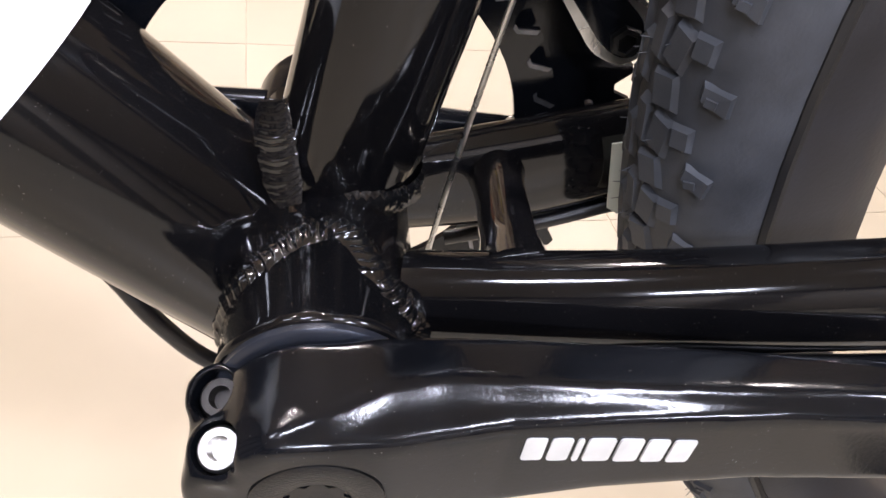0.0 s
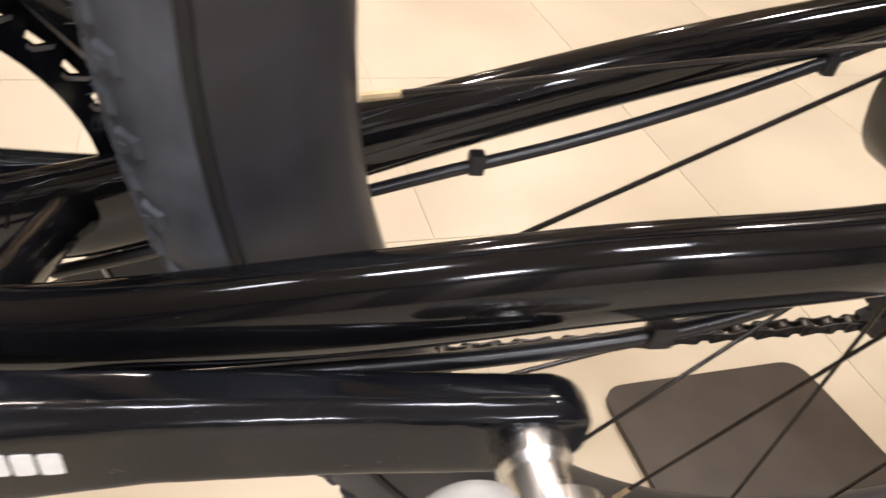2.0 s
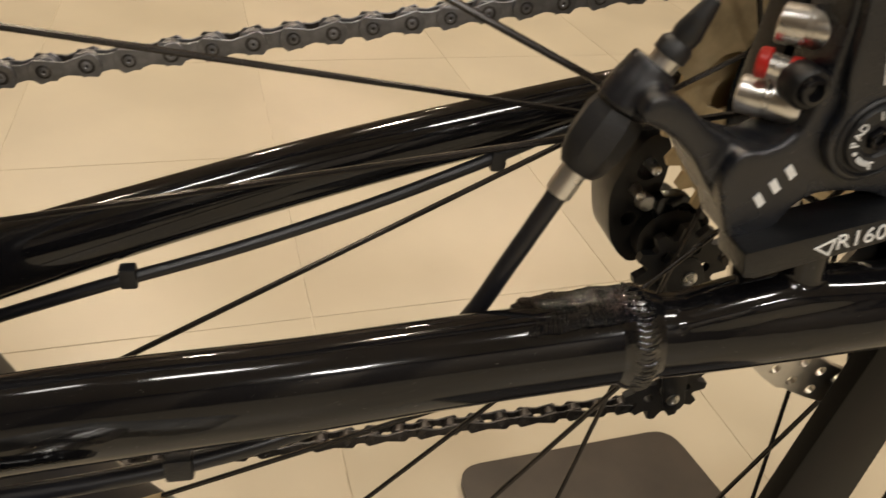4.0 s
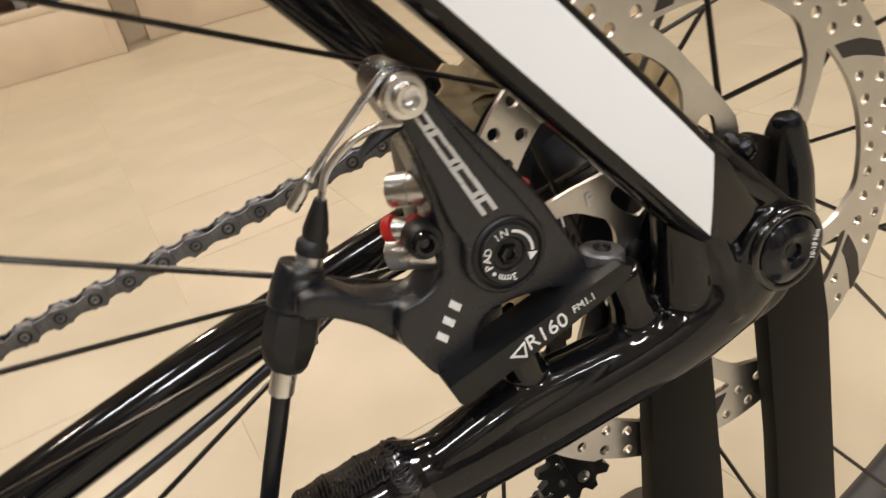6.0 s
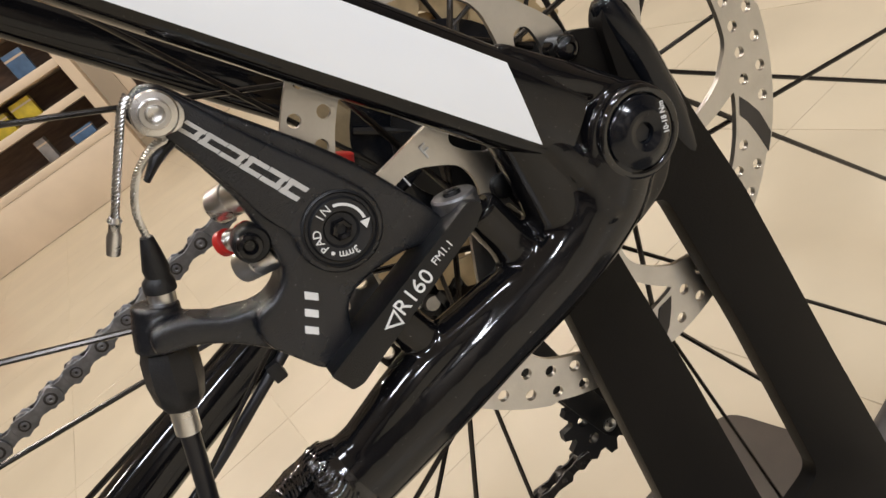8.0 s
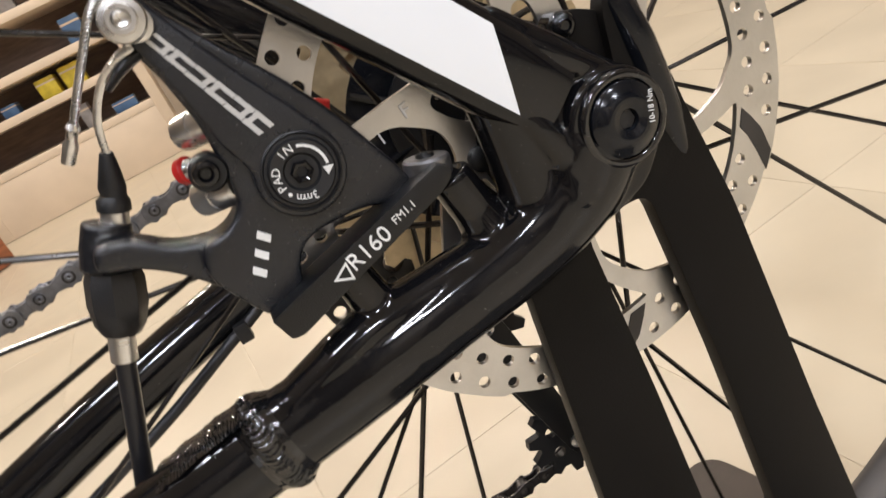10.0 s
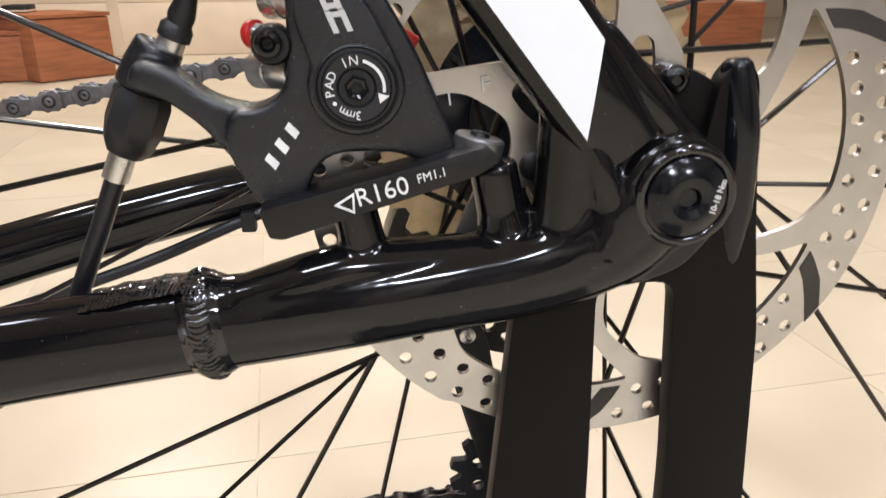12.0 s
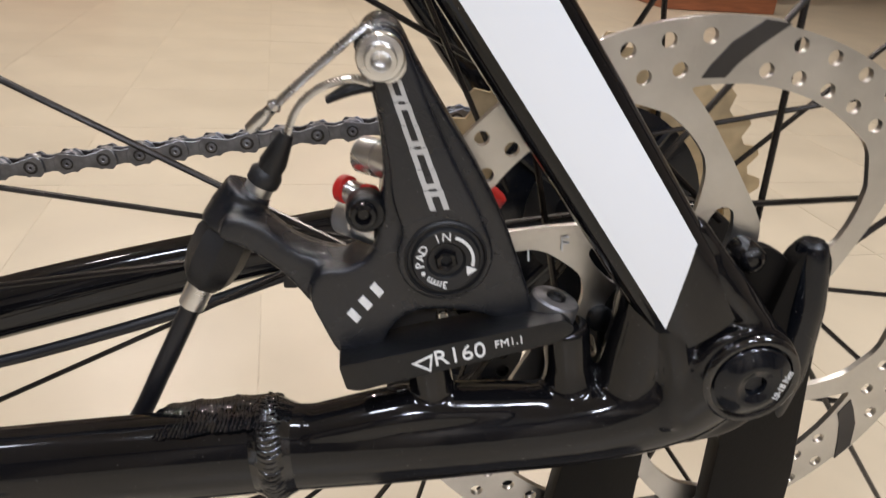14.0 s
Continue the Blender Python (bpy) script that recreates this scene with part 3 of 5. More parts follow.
# one window between two curved arms: (radius, degrees) along the leading arm, the inner rim and the following arm
WINDOW = [(0.0655, 99), (0.0615, 96), (0.0570, 92.5), (0.0515, 88), (0.0478, 84), (0.0445, 80), (0.0412, 75), (0.0380, 68.5), (0.0350, 61), (0.0310, 55), (0.0280, 52),
          (0.0282, 44), (0.0296, 38), (0.0320, 33.5), (0.0355, 32), (0.0395, 31.6), (0.0440, 31.5), (0.0480, 33), (0.0518, 36), (0.0557, 39.4), (0.0600, 43.5), (0.0648, 51)]
for i in range(6):
    win = [polar(r, deg + 60 * i) for r, deg in WINDOW]
    win += [polar(0.0658 + 0.0010 * math.sin(math.pi * k / 8), 60 * i + 54 + 43 * k / 8) for k in range(9)]
    holes.append(rounded(win, 0.0014, 2))
    sl = 79 + 60 * i
    mark = -33 + 60 * i
    holes.append(rounded([polar(0.0225, sl - 11), polar(0.0290, sl - 9), polar(0.0348, sl - 4), polar(0.0356, sl + 0.5), polar(0.0346, sl + 4.5), polar(0.0290, sl + 7.5), polar(0.0225, sl + 9)], 0.0018, 3))
    for k in range(7):
        holes.append(circle(*polar(0.0772, mark + 9.0 + 7.2 * k), 0.0019, 12))
        holes.append(circle(*polar(0.0700, mark + 14.2 + 7.1 * k), 0.0019, 12))
rotor = part("disc_rotor", slab(bmesh.new(), [outer, *holes], RY - 0.0009, RY + 0.0009), steel, bike, "drilled brushed steel brake rotor")
for i in range(6):
    a = -33 + 60 * i
    quad = [polar(0.0676, a + 10), polar(0.0710, a + 8), polar(0.0757, a + 5), polar(0.0812, a), polar(0.0812, a - 4.5), polar(0.0757, a - 0.5), polar(0.0710, a + 3), polar(0.0676, a + 5)]
    part("wear_mark", plate(quad, RY - 0.00115, RY - 0.0007), steel_dark, rotor)
    part("rotor_bolt", turned((*polar(0.0215, -5.4 + 60 * i)[:1], RY - 0.0034, polar(0.0215, -5.4 + 60 * i)[1]), (0, 1, 0), [(0, 0.0026), (0.0006, 0.0036), (0.0026, 0.0038)], 16), satin_black, rotor)
lettering("F", 0.0058, facing(-0.0325, RY - 0.0013, 0.4025, 8), white_print, rotor)
lettering("I", 0.0045, facing(-0.0415, RY - 0.0013, 0.3990, 8), white_print, rotor)

# ---- cassette ----
for i, (teeth_r, y) in enumerate(((0.0632, 0.0255), (0.0545, 0.0292), (0.0475, 0.0329), (0.0415, 0.0366), (0.0370, 0.0403), (0.0320, 0.0440), (0.0275, 0.0477), (0.0235, 0.0514))):
    n = round(2 * math.pi * teeth_r / 0.0127)
    prof = []
    for k in range(n):
        for da, dr in ((-0.36, -0.0034), (-0.13, 0.0013), (0.13, 0.0013), (0.36, -0.0034)):
            w = 2 * math.pi * (k + da) / n
            prof.append((AX + (teeth_r + dr) * math.cos(w), AZ + (teeth_r + dr) * math.sin(w)))
    hs = [circle(AX, AZ, 0.0165, 24)]
    if teeth_r > 0.04:
        for k in range(6):
            w = radians(60 * k + 12 * i)
            r = teeth_r * 0.66
            hs.append(circle(AX + r * math.cos(w), AZ + r * math.sin(w), teeth_r * 0.17, 12))
    part("cassette_cog", slab(bmesh.new(), [prof, *hs], y - 0.0009, y + 0.0009), brass, bike, "steel cassette cog")

carrier = part("cassette_carrier", turned((AX, 0.0205, AZ), (0, 1, 0), [(0, 0.017), (0.0006, 0.026), (0.0030, 0.041), (0.0038, 0.041), (0.0042, 0.018)], 48), crank_black, bike, "black ribbed cassette carrier")
for k in range(8):
    w = radians(45 * k + 10)
    part("rib", tube([(AX + 0.018 * math.cos(w), 0.0205, AZ + 0.018 * math.sin(w)), (AX + 0.040 * math.cos(w), 0.0232, AZ + 0.040 * math.sin(w))], [0.0022, 0.0016], 8), crank_black, carrier)

# ---- crankset ----
PX, PZ = -0.2604, 0.2958
arm_body = bmesh.new()
rings = []
# stations: along, half height, back, ridge, front, half height of the front face
for t, h, yb, yr, yf, hf in ((-0.085, 0.0150, -0.0585, -0.0772, -0.0800, 0.0125), (-0.05, 0.0190, -0.0580, -0.0780, -0.0806, 0.0168), (0.0, 0.0206, -0.0580, -0.0758, -0.0806, 0.0168), (0.07, 0.0204, -0.0580, -0.0706, -0.0803, 0.0150), (0.13, 0.0192, -0.0582, -0.0692, -0.0790, 0.0138), (0.20, 0.0175, -0.0588, -0.0698, -0.0777, 0.0126), (0.32, 0.0152, -0.0605, -0.0716, -0.0778, 0.0112),
                             (0.50, 0.0138, -0.0640, -0.0745, -0.0788, 0.0102), (0.75, 0.0132, -0.0675, -0.0772, -0.0813, 0.0098), (0.93, 0.0132, -0.0697, -0.0792, -0.0832, 0.0098), (1.00, 0.0132, -0.0702, -0.0796, -0.0836, 0.0098), (1.038, 0.0126, -0.0704, -0.0796, -0.0836, 0.0094), (1.068, 0.0100, -0.0708, -0.0794, -0.0832, 0.0076), (1.090, 0.0060, -0.0718, -0.0788, -0.0824, 0.0048)):
    x0 = BX + (PX - BX) * t
    z0 = BZ + (PZ - BZ) * t + 0.006 * math.sin(math.pi * min(max(t, 0), 1))
    rings.append([arm_body.verts.new((x0, y, z0 + z)) for y, z in ((yb, h * 0.92), (yb - 0.0015, h), (yr, h), (yr - 0.0012, h - 0.0010), (yr + (yf - yr) * 0.5, h + (hf - h) * 0.56), (yf + 0.0006, hf + 0.0008), (yf, hf), (yf, -hf), (yf + 0.0006, -hf - 0.0008), (yr + (yf - yr) * 0.5, -h - (hf - h) * 0.56), (yr - 0.0012, 0.0010 - h), (yr, -h), (yb - 0.0015, -h), (yb, -h * 0.92))])
for A, B in zip(rings, rings[1:]):
    for k in range(14):
        arm_body.faces.new((A[k], A[(k + 1) % 14], B[(k + 1) % 14], B[k]))
arm_body.faces.new(rings[0][::-1])
arm_body.faces.new(rings[-1])
BOLT = Vector((-0.22, -0.42, 0.88)).normalized()
seats = [Vector((-0.4518, -0.0738, 0.2912)), Vector((-0.4540, -0.0612, 0.2902))]
lugs = [turned(p - BOLT * 0.018, BOLT, [(0, 0.0064), (0.016, 0.0067), (0.0184, 0.0067), (0.0192, 0.0058)], 28) for p in seats]
lug_block = plate(rounded([(-0.4570, 0.2740), (-0.4592, 0.2800), (-0.4588, 0.2870), (-0.4550, 0.2905), (-0.4440, 0.2920), (-0.4400, 0.2740)], 0.003, 4), -0.0790, -0.0585, 0.003, seg=3)
boss = turned((BX, -0.0796, BZ), (0, 1, 0), [(0, 0.0158), (0.0008, 0.0168), (0.0058, 0.0206), (0.0210, 0.0206), (0.0216, 0.0198)], 64)
pockets = [turned(p - BOLT * 0.0056, BOLT, [(0, 0.0048), (0.0112, 0.0050)], 28) for p in seats]
cap_seat = turned((BX, -0.0830, BZ), (0, 1, 0), [(0, 0.0132), (0.0030, 0.0132)], 48)
crank = fused("crank_arm", [arm_body, boss, lug_block, *lugs], 0.0007, 34, crank_black, bike, "glossy black alloy crank arm with white lettering blocks", cuts=[*pockets, cap_seat])
# the deeper bolt gets dark steel as painted shade of its pocket
for p, depth in zip(seats, (0.0030, 0.0056)):
    part("pinch_bolt", turned(p - BOLT * depth, BOLT, [(-0.002, 0.0043), (0.0028, 0.0043), (0.0034, 0.0038), (0.0034, 0.0023), (0.0006, 0.0021)], 24), steel if depth < 0.004 else chain_dark, crank, "hex socket pinch bolt")
cap = part("end_cap", turned((BX, -0.0809, BZ), (0, 1, 0), [(0.0030, 0.0062), (0.0004, 0.0066), (0.0, 0.0072), (0.0, 0.0120), (0.0004, 0.0127), (0.003, 0.0129)], 48), satin_black, crank, "black plastic preload cap")
lobes = [(BX + (0.0062 + 0.0009 * math.cos(8 * radians(a))) * math.cos(radians(a)), BZ + (0.0062 + 0.0009 * math.cos(8 * radians(a))) * math.sin(radians(a))) for a in range(0, 360, 5)]
part("cap_socket", plate(lobes, -0.0803, -0.0780, holes=[circle(BX, BZ, 0.0040, 24)]), gloss_black, cap)
part("cap_floor", turned((BX, -0.0788, BZ), (0, 1, 0), [(0, 0.0050), (0.001, 0.0052)], 24), crank_black, cap)
# brand mark as plain white blocks along the arm
lx = -0.3965
for w in (0.0042, 0.0042, 0.0013, 0.0054, 0.0048, 0.0044, 0.0046):
    z0 = 0.2922 - 0.02 * (lx + 0.3965)
    y0 = -0.0779 - 0.022 * (lx + 0.3965)
    bm = plate(rounded([(lx, z0), (lx + w, z0), (lx + w, z0 + 0.0072), (lx, z0 + 0.0072)], 0.0009), y0, y0 + 0.0010)
    part("logo_block", bm, white_print, crank, "white brand mark block")
    lx += w + 0.0008
pedal = part("pedal_axle", turned((PX, -0.083, PZ), (0, -1, 0), [(0, 0.0085), (0.002, 0.0090), (0.006, 0.0090), (0.008, 0.0072), (0.016, 0.0070), (0.018, 0.0125), (0.034, 0.0135), (0.040, 0.013)], 28), silver, bike, "silver pedal axle and body end")
pedal_body = part("pedal_body", plate(rounded([(PX - 0.022, PZ - 0.001), (PX - 0.018, PZ + 0.017), (PX + 0.030, PZ - 0.004), (PX + 0.026, PZ - 0.022)], 0.006), -0.168, -0.116, 0.003), pale_resin, pedal, "pale grey resin pedal body")
part("cage_bar", turned((PX - 0.0205, -0.101, PZ + 0.0092), (0, -1, 0), [(0, 0.004), (0.0004, 0.0085), (0.0016, 0.0103), (0.004, 0.0110), (0.060, 0.0110), (0.064, 0.009)], 28), pale_resin, pedal_body)
part("cage_bar", turned((PX + 0.0300, -0.112, PZ - 0.0130), (0, -1, 0), [(0, 0.004), (0.0004, 0.0085), (0.0016, 0.0103), (0.004, 0.0110), (0.050, 0.0110), (0.054, 0.009)], 28), pale_resin, pedal_body)

for r, y, w in ((0.0965, 0.0520, 48), (0.0700, 0.0450, 34)):
    prof = []
    for k in range(w):
        for da, dr in ((-0.38, -0.0042), (-0.12, 0.0014), (0.12, 0.0014), (0.38, -0.0042)):
            a = 2 * math.pi * (k + da) / w
            prof.append((BX + (r + dr) * math.cos(a), BZ + (r + dr) * math.sin(a)))
    ring = part("chainring", slab(bmesh.new(), [prof, circle(BX, BZ, 0.0655 if r > 0.08 else 0.0585, 64)], y - 0.0012, y + 0.0012), crank_black, bike, "black steel chainring")
    if r < 0.08:
        worn = bmesh.new()
        for k in range(w):
            pts = []
            for da, dr in ((0.12, 0.0012), (0.40, -0.0042), (0.56, -0.0043), (0.48, -0.0055), (0.32, -0.0052), (0.06, -0.0002)):
                a = 2 * math.pi * (k + da) / w
                pts.append((BX + (r + dr) * math.cos(a), BZ + (r + dr) * math.sin(a)))
            slab(worn, [pts], y - 0.0016, y - 0.0008)
        part("worn_teeth", worn, chain_steel, ring, "bare metal tooth flanks")
    for k in range(4):
        a = radians(90 * k + 8)
        part("shift_ramp", turned((BX + (r - 0.0125) * math.cos(a), y - 0.0026, BZ + (r - 0.0125) * math.sin(a)), (0, 1, 0), [(0, 0.0014), (0.0014, 0.0018)], 10), silver, ring)
for turn_deg in (72, 178, 252, 358):
    a = radians(turn_deg)
    c, s = math.cos(a), math.sin(a)
    part("spider_arm", tube([(BX + 0.016 * c, 0.044, BZ + 0.016 * s), (BX + 0.045 * c, 0.047, BZ + 0.045 * s), (BX + 0.074 * c, 0.0485, BZ + 0.074 * s)], [(0.013, 0.006), (0.010, 0.005), (0.0085, 0.004)], 16, 4), crank_black, bike)
part("spider_hub", turned((BX, 0.036, BZ), (0, 1, 0), [(0, 0.021), (0.004, 0.0225), (0.02, 0.0225), (0.022, 0.019)], 36), crank_black, bike)
part("crank_spindle", turned((BX, -0.052, BZ), (0, 1, 0), [(0, 0.012), (0.098, 0.012)], 24), silver, bike)

# ---- chain ----
def plate_shape(r, waist, pitch=0.0127):
    out = []
    for k in range(9):
        a = radians(-60 + 120 * k / 8)
        out.append((pitch / 2 + r * math.cos(a), r * math.sin(a)))
    out.append((0, waist))
    for k in range(9):
        a = radians(120 + 120 * k / 8)
        out.append((-pitch / 2 + r * math.cos(a), r * math.sin(a)))
    out.append((0, -waist))
    return out


def link_mesh_data(outer_link):
    bm = bmesh.new()
    o = 0.0030 if outer_link else 0.0019
    for s in (-1, 1):
        slab(bm, [plate_shape(0.0045, 0.0021 if outer_link else 0.0024)], s * o - 0.0005, s * o + 0.0005, 0.0002, 1)
    if outer_link:
        for x in (-0.00635, 0.00635):
            n0 = len(bm.faces)
            lathe(bm, (x, -0.0036, 0), (0, 1, 0), [(0, 0.0022), (0.0002, 0.0027), (0.0070, 0.0027)], 14)
            bm.faces.ensure_lookup_table()
            for f in bm.faces[n0:]:
                f.material_index = 1
            lathe(bm, (x, -0.0039, 0), (0, 1, 0), [(0.0004, 0.0004), (0, 0.0008), (0.0002, 0.0016), (0.0078, 0.0016)], 10)
    else:
        for x in (-0.00635, 0.00635):
            lathe(bm, (x, -0.0017, 0), (0, 1, 0), [(0, 0.0038), (0.0034, 0.0038)], 12)
    bmesh.ops.recalc_face_normals(bm, faces=bm.faces)
    me = bpy.data.meshes.new("chain_link")
    bm.to_mesh(me)
    bm.free()
    me.shade_smooth()
    me.set_sharp_from_angle(angle=radians(35))
    return me


OUTER, INNER = link_mesh_data(True), link_mesh_data(False)
OUTER.materials.append(chain_steel)
INNER.materials.append(chain_steel)
OUTER.materials.append(chain_dark)
# shaded copies of the links, with the shade in their steel colour
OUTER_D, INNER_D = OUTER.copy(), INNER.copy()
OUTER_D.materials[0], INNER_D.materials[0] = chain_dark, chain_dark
chain = part("chain", tube([(AX - 0.03, 0.0403, AZ + 0.0213), (AX - 0.0299, 0.0403, AZ + 0.0213)], 0.0012, 6), chain_dark, bike, "steel bicycle chain, grey with dark oil, lower runs darkened as shade")


def run_chain(a, b, start=0, dark=0):
    a, b = Vector(a), Vector(b)
    d = (b - a).normalized()
    n = int((b - a).length / 0.0127)
    yaw, pit = math.atan2(d.y, d.x), math.asin(d.z)
    for i in range(n):
        odd = (i + start) % 2
        me = (OUTER_D if odd else INNER_D) if dark else (OUTER if odd else INNER)
        ob = new("chain_link", me)
        ob.parent = chain
        c = a + d * (0.0127 * (i + 0.5))
        ob.matrix_basis = Matrix.Translation(c) @ Matrix.Rotation(yaw, 4, "Z") @ Matrix.Rotation(-pit, 4, "Y")


CH = Vector((-0.174, 0.0447, 0.3866))
CD = Vector((1, -0.006, 0.162)).normalized()
run_chain(CH - CD * 0.0127 * 17, CH + CD * 0.0127 * 13, 1)
# lower run: links coloured dark in place of shade
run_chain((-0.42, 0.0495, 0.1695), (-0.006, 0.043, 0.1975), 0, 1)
# chain wrapped round the cog
for k in range(9):
    w = radians(96 - 20.0 * (k + 0.5))
    ob = new("chain_link", OUTER if k % 2 else INNER)
    ob.parent = chain
    ob.matrix_basis = Matrix.Translation((AX + 0.037 * math.cos(w), 0.0403, AZ + 0.037 * math.sin(w))) @ Matrix.Rotation(math.pi / 2 - w, 4, "Y")
# run down to the derailleur, its shade also in the link colour
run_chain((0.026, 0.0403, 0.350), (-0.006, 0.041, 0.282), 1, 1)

# ---- rear derailleur ----
GX, GZ = -0.008, 0.2105


def swung(pts, turn=radians(17)):
    """Points of the cage, swung forward about the lower pulley."""
    c, s = math.cos(turn), math.sin(turn)
    return [(GX + (x - GX) * c - (z - GZ) * s, GZ + (x - GX) * s + (z - GZ) * c) for x, z in pts]


der = part("derailleur_body", plate(rounded([(-0.049, 0.338), (-0.040, 0.345), (-0.033, 0.338), (-0.032, 0.322), (-0.036, 0.302), (-0.028, 0.284), (-0.038, 0.276), (-0.051, 0.290), (-0.057, 0.315)], 0.008), 0.0565, 0.078, 0.003, holes=[circle(-0.0415, 0.3260, 0.0046, 16), circle(-0.0445, 0.3020, 0.0034, 16)], seg=2), satin_black, bike, "black rear derailleur")
part("link_plate", plate(rounded([(-0.038, 0.316), (-0.024, 0.318), (-0.008, 0.304), (-0.010, 0.292), (-0.022, 0.298), (-0.036, 0.302)], 0.004), 0.050, 0.056, 0.0015, holes=[circle(-0.022, 0.308, 0.0030, 14)]), crank_black, der)
part("knuckle", turned((-0.0260, 0.0480, 0.2950), (0, 1, 0), [(0, 0.012), (0.002, 0.015), (0.026, 0.0155), (0.030, 0.012)], 28), satin_black, der)
for sx_, sz_ in ((-0.042, 0.330), (-0.046, 0.318), (-0.034, 0.290), (-0.026, 0.334)):
    part("adjust_screw", turned((sx_, 0.0485, sz_), (0, 1, 0), [(0.0006, 0.0010), (0, 0.0014), (0.0004, 0.0022), (0.010, 0.0023)], 12), silver, der)
part("mount_bolt", turned((0.0, 0.054, 0.345), (0, 1, 0), [(0, 0.006), (0.002, 0.009), (0.02, 0.009)], 20), satin_black, der)
part("hanger", plate(rounded([(-0.012, 0.38), (0.014, 0.384), (0.012, 0.338), (-0.010, 0.336)], 0.006), 0.066, 0.073, 0.0015), satin_black, der)
part("cable_anchor", turned((-0.040, 0.052, 0.312), (0, 1, 0), [(0, 0.0035), (0.003, 0.0042), (0.01, 0.0042)], 12), silver, der)
part("cage_plate", plate(rounded(swung([(-0.012, 0.300), (0.006, 0.304), (0.010, 0.290), (0.002, 0.222), (0.000, 0.196), (-0.014, 0.198), (-0.014, 0.222)]), 0.009), 0.0475, 0.0497, 0.0006, holes=[circle(*swung([(-0.002, 0.255)])[0], 0.0035, 16)]), satin_black, der)
part("cage_plate", plate(rounded(swung([(-0.010, 0.298), (0.004, 0.300), (0.008, 0.286), (0.000, 0.222), (-0.002, 0.200), (-0.013, 0.202), (-0.013, 0.222)]), 0.008), 0.0315, 0.0332, 0.0005), satin_black, der)
for jx, jz in ((GX, GZ), swung([(0.0, 0.288)])[0]):
    prof = []
    for k in range(11):
        for da, dr in ((-0.40, -0.0040), (-0.16, 0.0014), (0.16, 0.0014), (0.40, -0.0040)):
            a = 2 * math.pi * (k + da) / 11
            prof.append((jx + (0.0205 + dr) * math.cos(a), jz + (0.0205 + dr) * math.sin(a)))
    jw = part("jockey_wheel", slab(bmesh.new(), [prof, *[circle(jx + 0.0105 * math.cos(radians(72 * q)), jz + 0.0105 * math.sin(radians(72 * q)), 0.0030, 10) for q in range(5)]], 0.0385, 0.0425), plastic_black, der, "black toothed jockey wheel")
    part("jockey_bolt", turned((jx, 0.0300, jz), (0, 1, 0), [(0.0006, 0.0012), (0, 0.0015), (0.0006, 0.0034), (0.004, 0.0036), (0.02, 0.0036)], 16), silver, jw)

# ---- brake caliper ----
outline = [(-0.0868, 0.4520), (-0.0830, 0.4570), (-0.0775, 0.4560), (-0.0735, 0.4485), (-0.0670, 0.4385), (-0.0580, 0.4255), (-0.0510, 0.4135), (-0.0460, 0.4020), (-0.0425, 0.3935), (-0.0405, 0.3868), (-0.0455, 0.3846), (-0.0495, 0.3858), (-0.0560, 0.3884), (-0.0690, 0.3888), (-0.0735, 0.3868), (-0.0765, 0.3825), (-0.0785, 0.3760), (-0.0885, 0.3745), (-0.0925, 0.3830), (-0.0965, 0.3915), (-0.0940, 0.3995), (-0.0870, 0.3995), (-0.0812, 0.4035), (-0.0800, 0.4110), (-0.0795, 0.4250), (-0.0818, 0.4390)]
arm_out = [(-0.1150, 0.4115), (-0.1070, 0.4090), (-0.0990, 0.4018), (-0.0890, 0.3990), (-0.0790, 0.3990), (-0.0760, 0.3900), (-0.0830, 0.3790), (-0.0888, 0.3790), (-0.0938, 0.3850), (-0.1015, 0.3950), (-0.1085, 0.4010), (-0.1180, 0.4050)]
arm_deep = [(-0.1150, 0.4110), (-0.1080, 0.4075), (-0.1000, 0.4003), (-0.0910, 0.3972), (-0.0850, 0.3970), (-0.0850, 0.3830), (-0.0888, 0.3790), (-0.0938, 0.3850), (-0.1015, 0.3950), (-0.1085, 0.4010), (-0.1180, 0.4050)]
caliper = fused("brake_caliper", [plate(rounded(arm_deep, 0.003, 3), -0.0605, -0.0440, 0.0022, seg=2), plate(rounded(outline, 0.0045, 4), -0.0645, -0.0500, 0.0014, seg=2), plate(rounded(arm_out, 0.004, 4), -0.0605, -0.0495, 0.0022, seg=2),
                                  tube([(-0.1165, -0.0490, 0.4030), (-0.1140, -0.0490, 0.4080), (-0.1108, -0.0490, 0.4132)], [0.0068, 0.0064, 0.0058], 24)], 0.0006, 5, cast_black, bike, "satin black mechanical disc brake caliper")
lever = [(-0.0878, 0.4520), (-0.0835, 0.4565), (-0.0778, 0.4555), (-0.0745, 0.4488), (-0.0708, 0.4405), (-0.0650, 0.4290), (-0.0592, 0.4190)] + [(-0.0646 + 0.0114 * math.cos(radians(a)), 0.4045 + 0.0114 * math.sin(radians(a))) for a in range(30, -211, -24)] + [(-0.0775, 0.4180), (-0.0785, 0.4260), (-0.0802, 0.4340), (-0.0830, 0.4460)]
part("lever_arm", plate(rounded(lever, 0.0030, 3), -0.0674, -0.0640, 0.0013, seg=3), cast_black, caliper)
DX, DZ = -0.0646, 0.4045
dial = part("adjuster_dial", turned((DX, -0.0688, DZ), (0, 1, 0), [(0.0012, 0.0030), (0.0012, 0.0040), (0.0003, 0.0046), (0.0, 0.0076), (0.0006, 0.0080), (0.0012, 0.0081), (0.0013, 0.0088), (0.0006, 0.0092), (0.0010, 0.0097), (0.0030, 0.0100)], 48), plastic_black, caliper, "round black pad adjuster dial with white arrow")
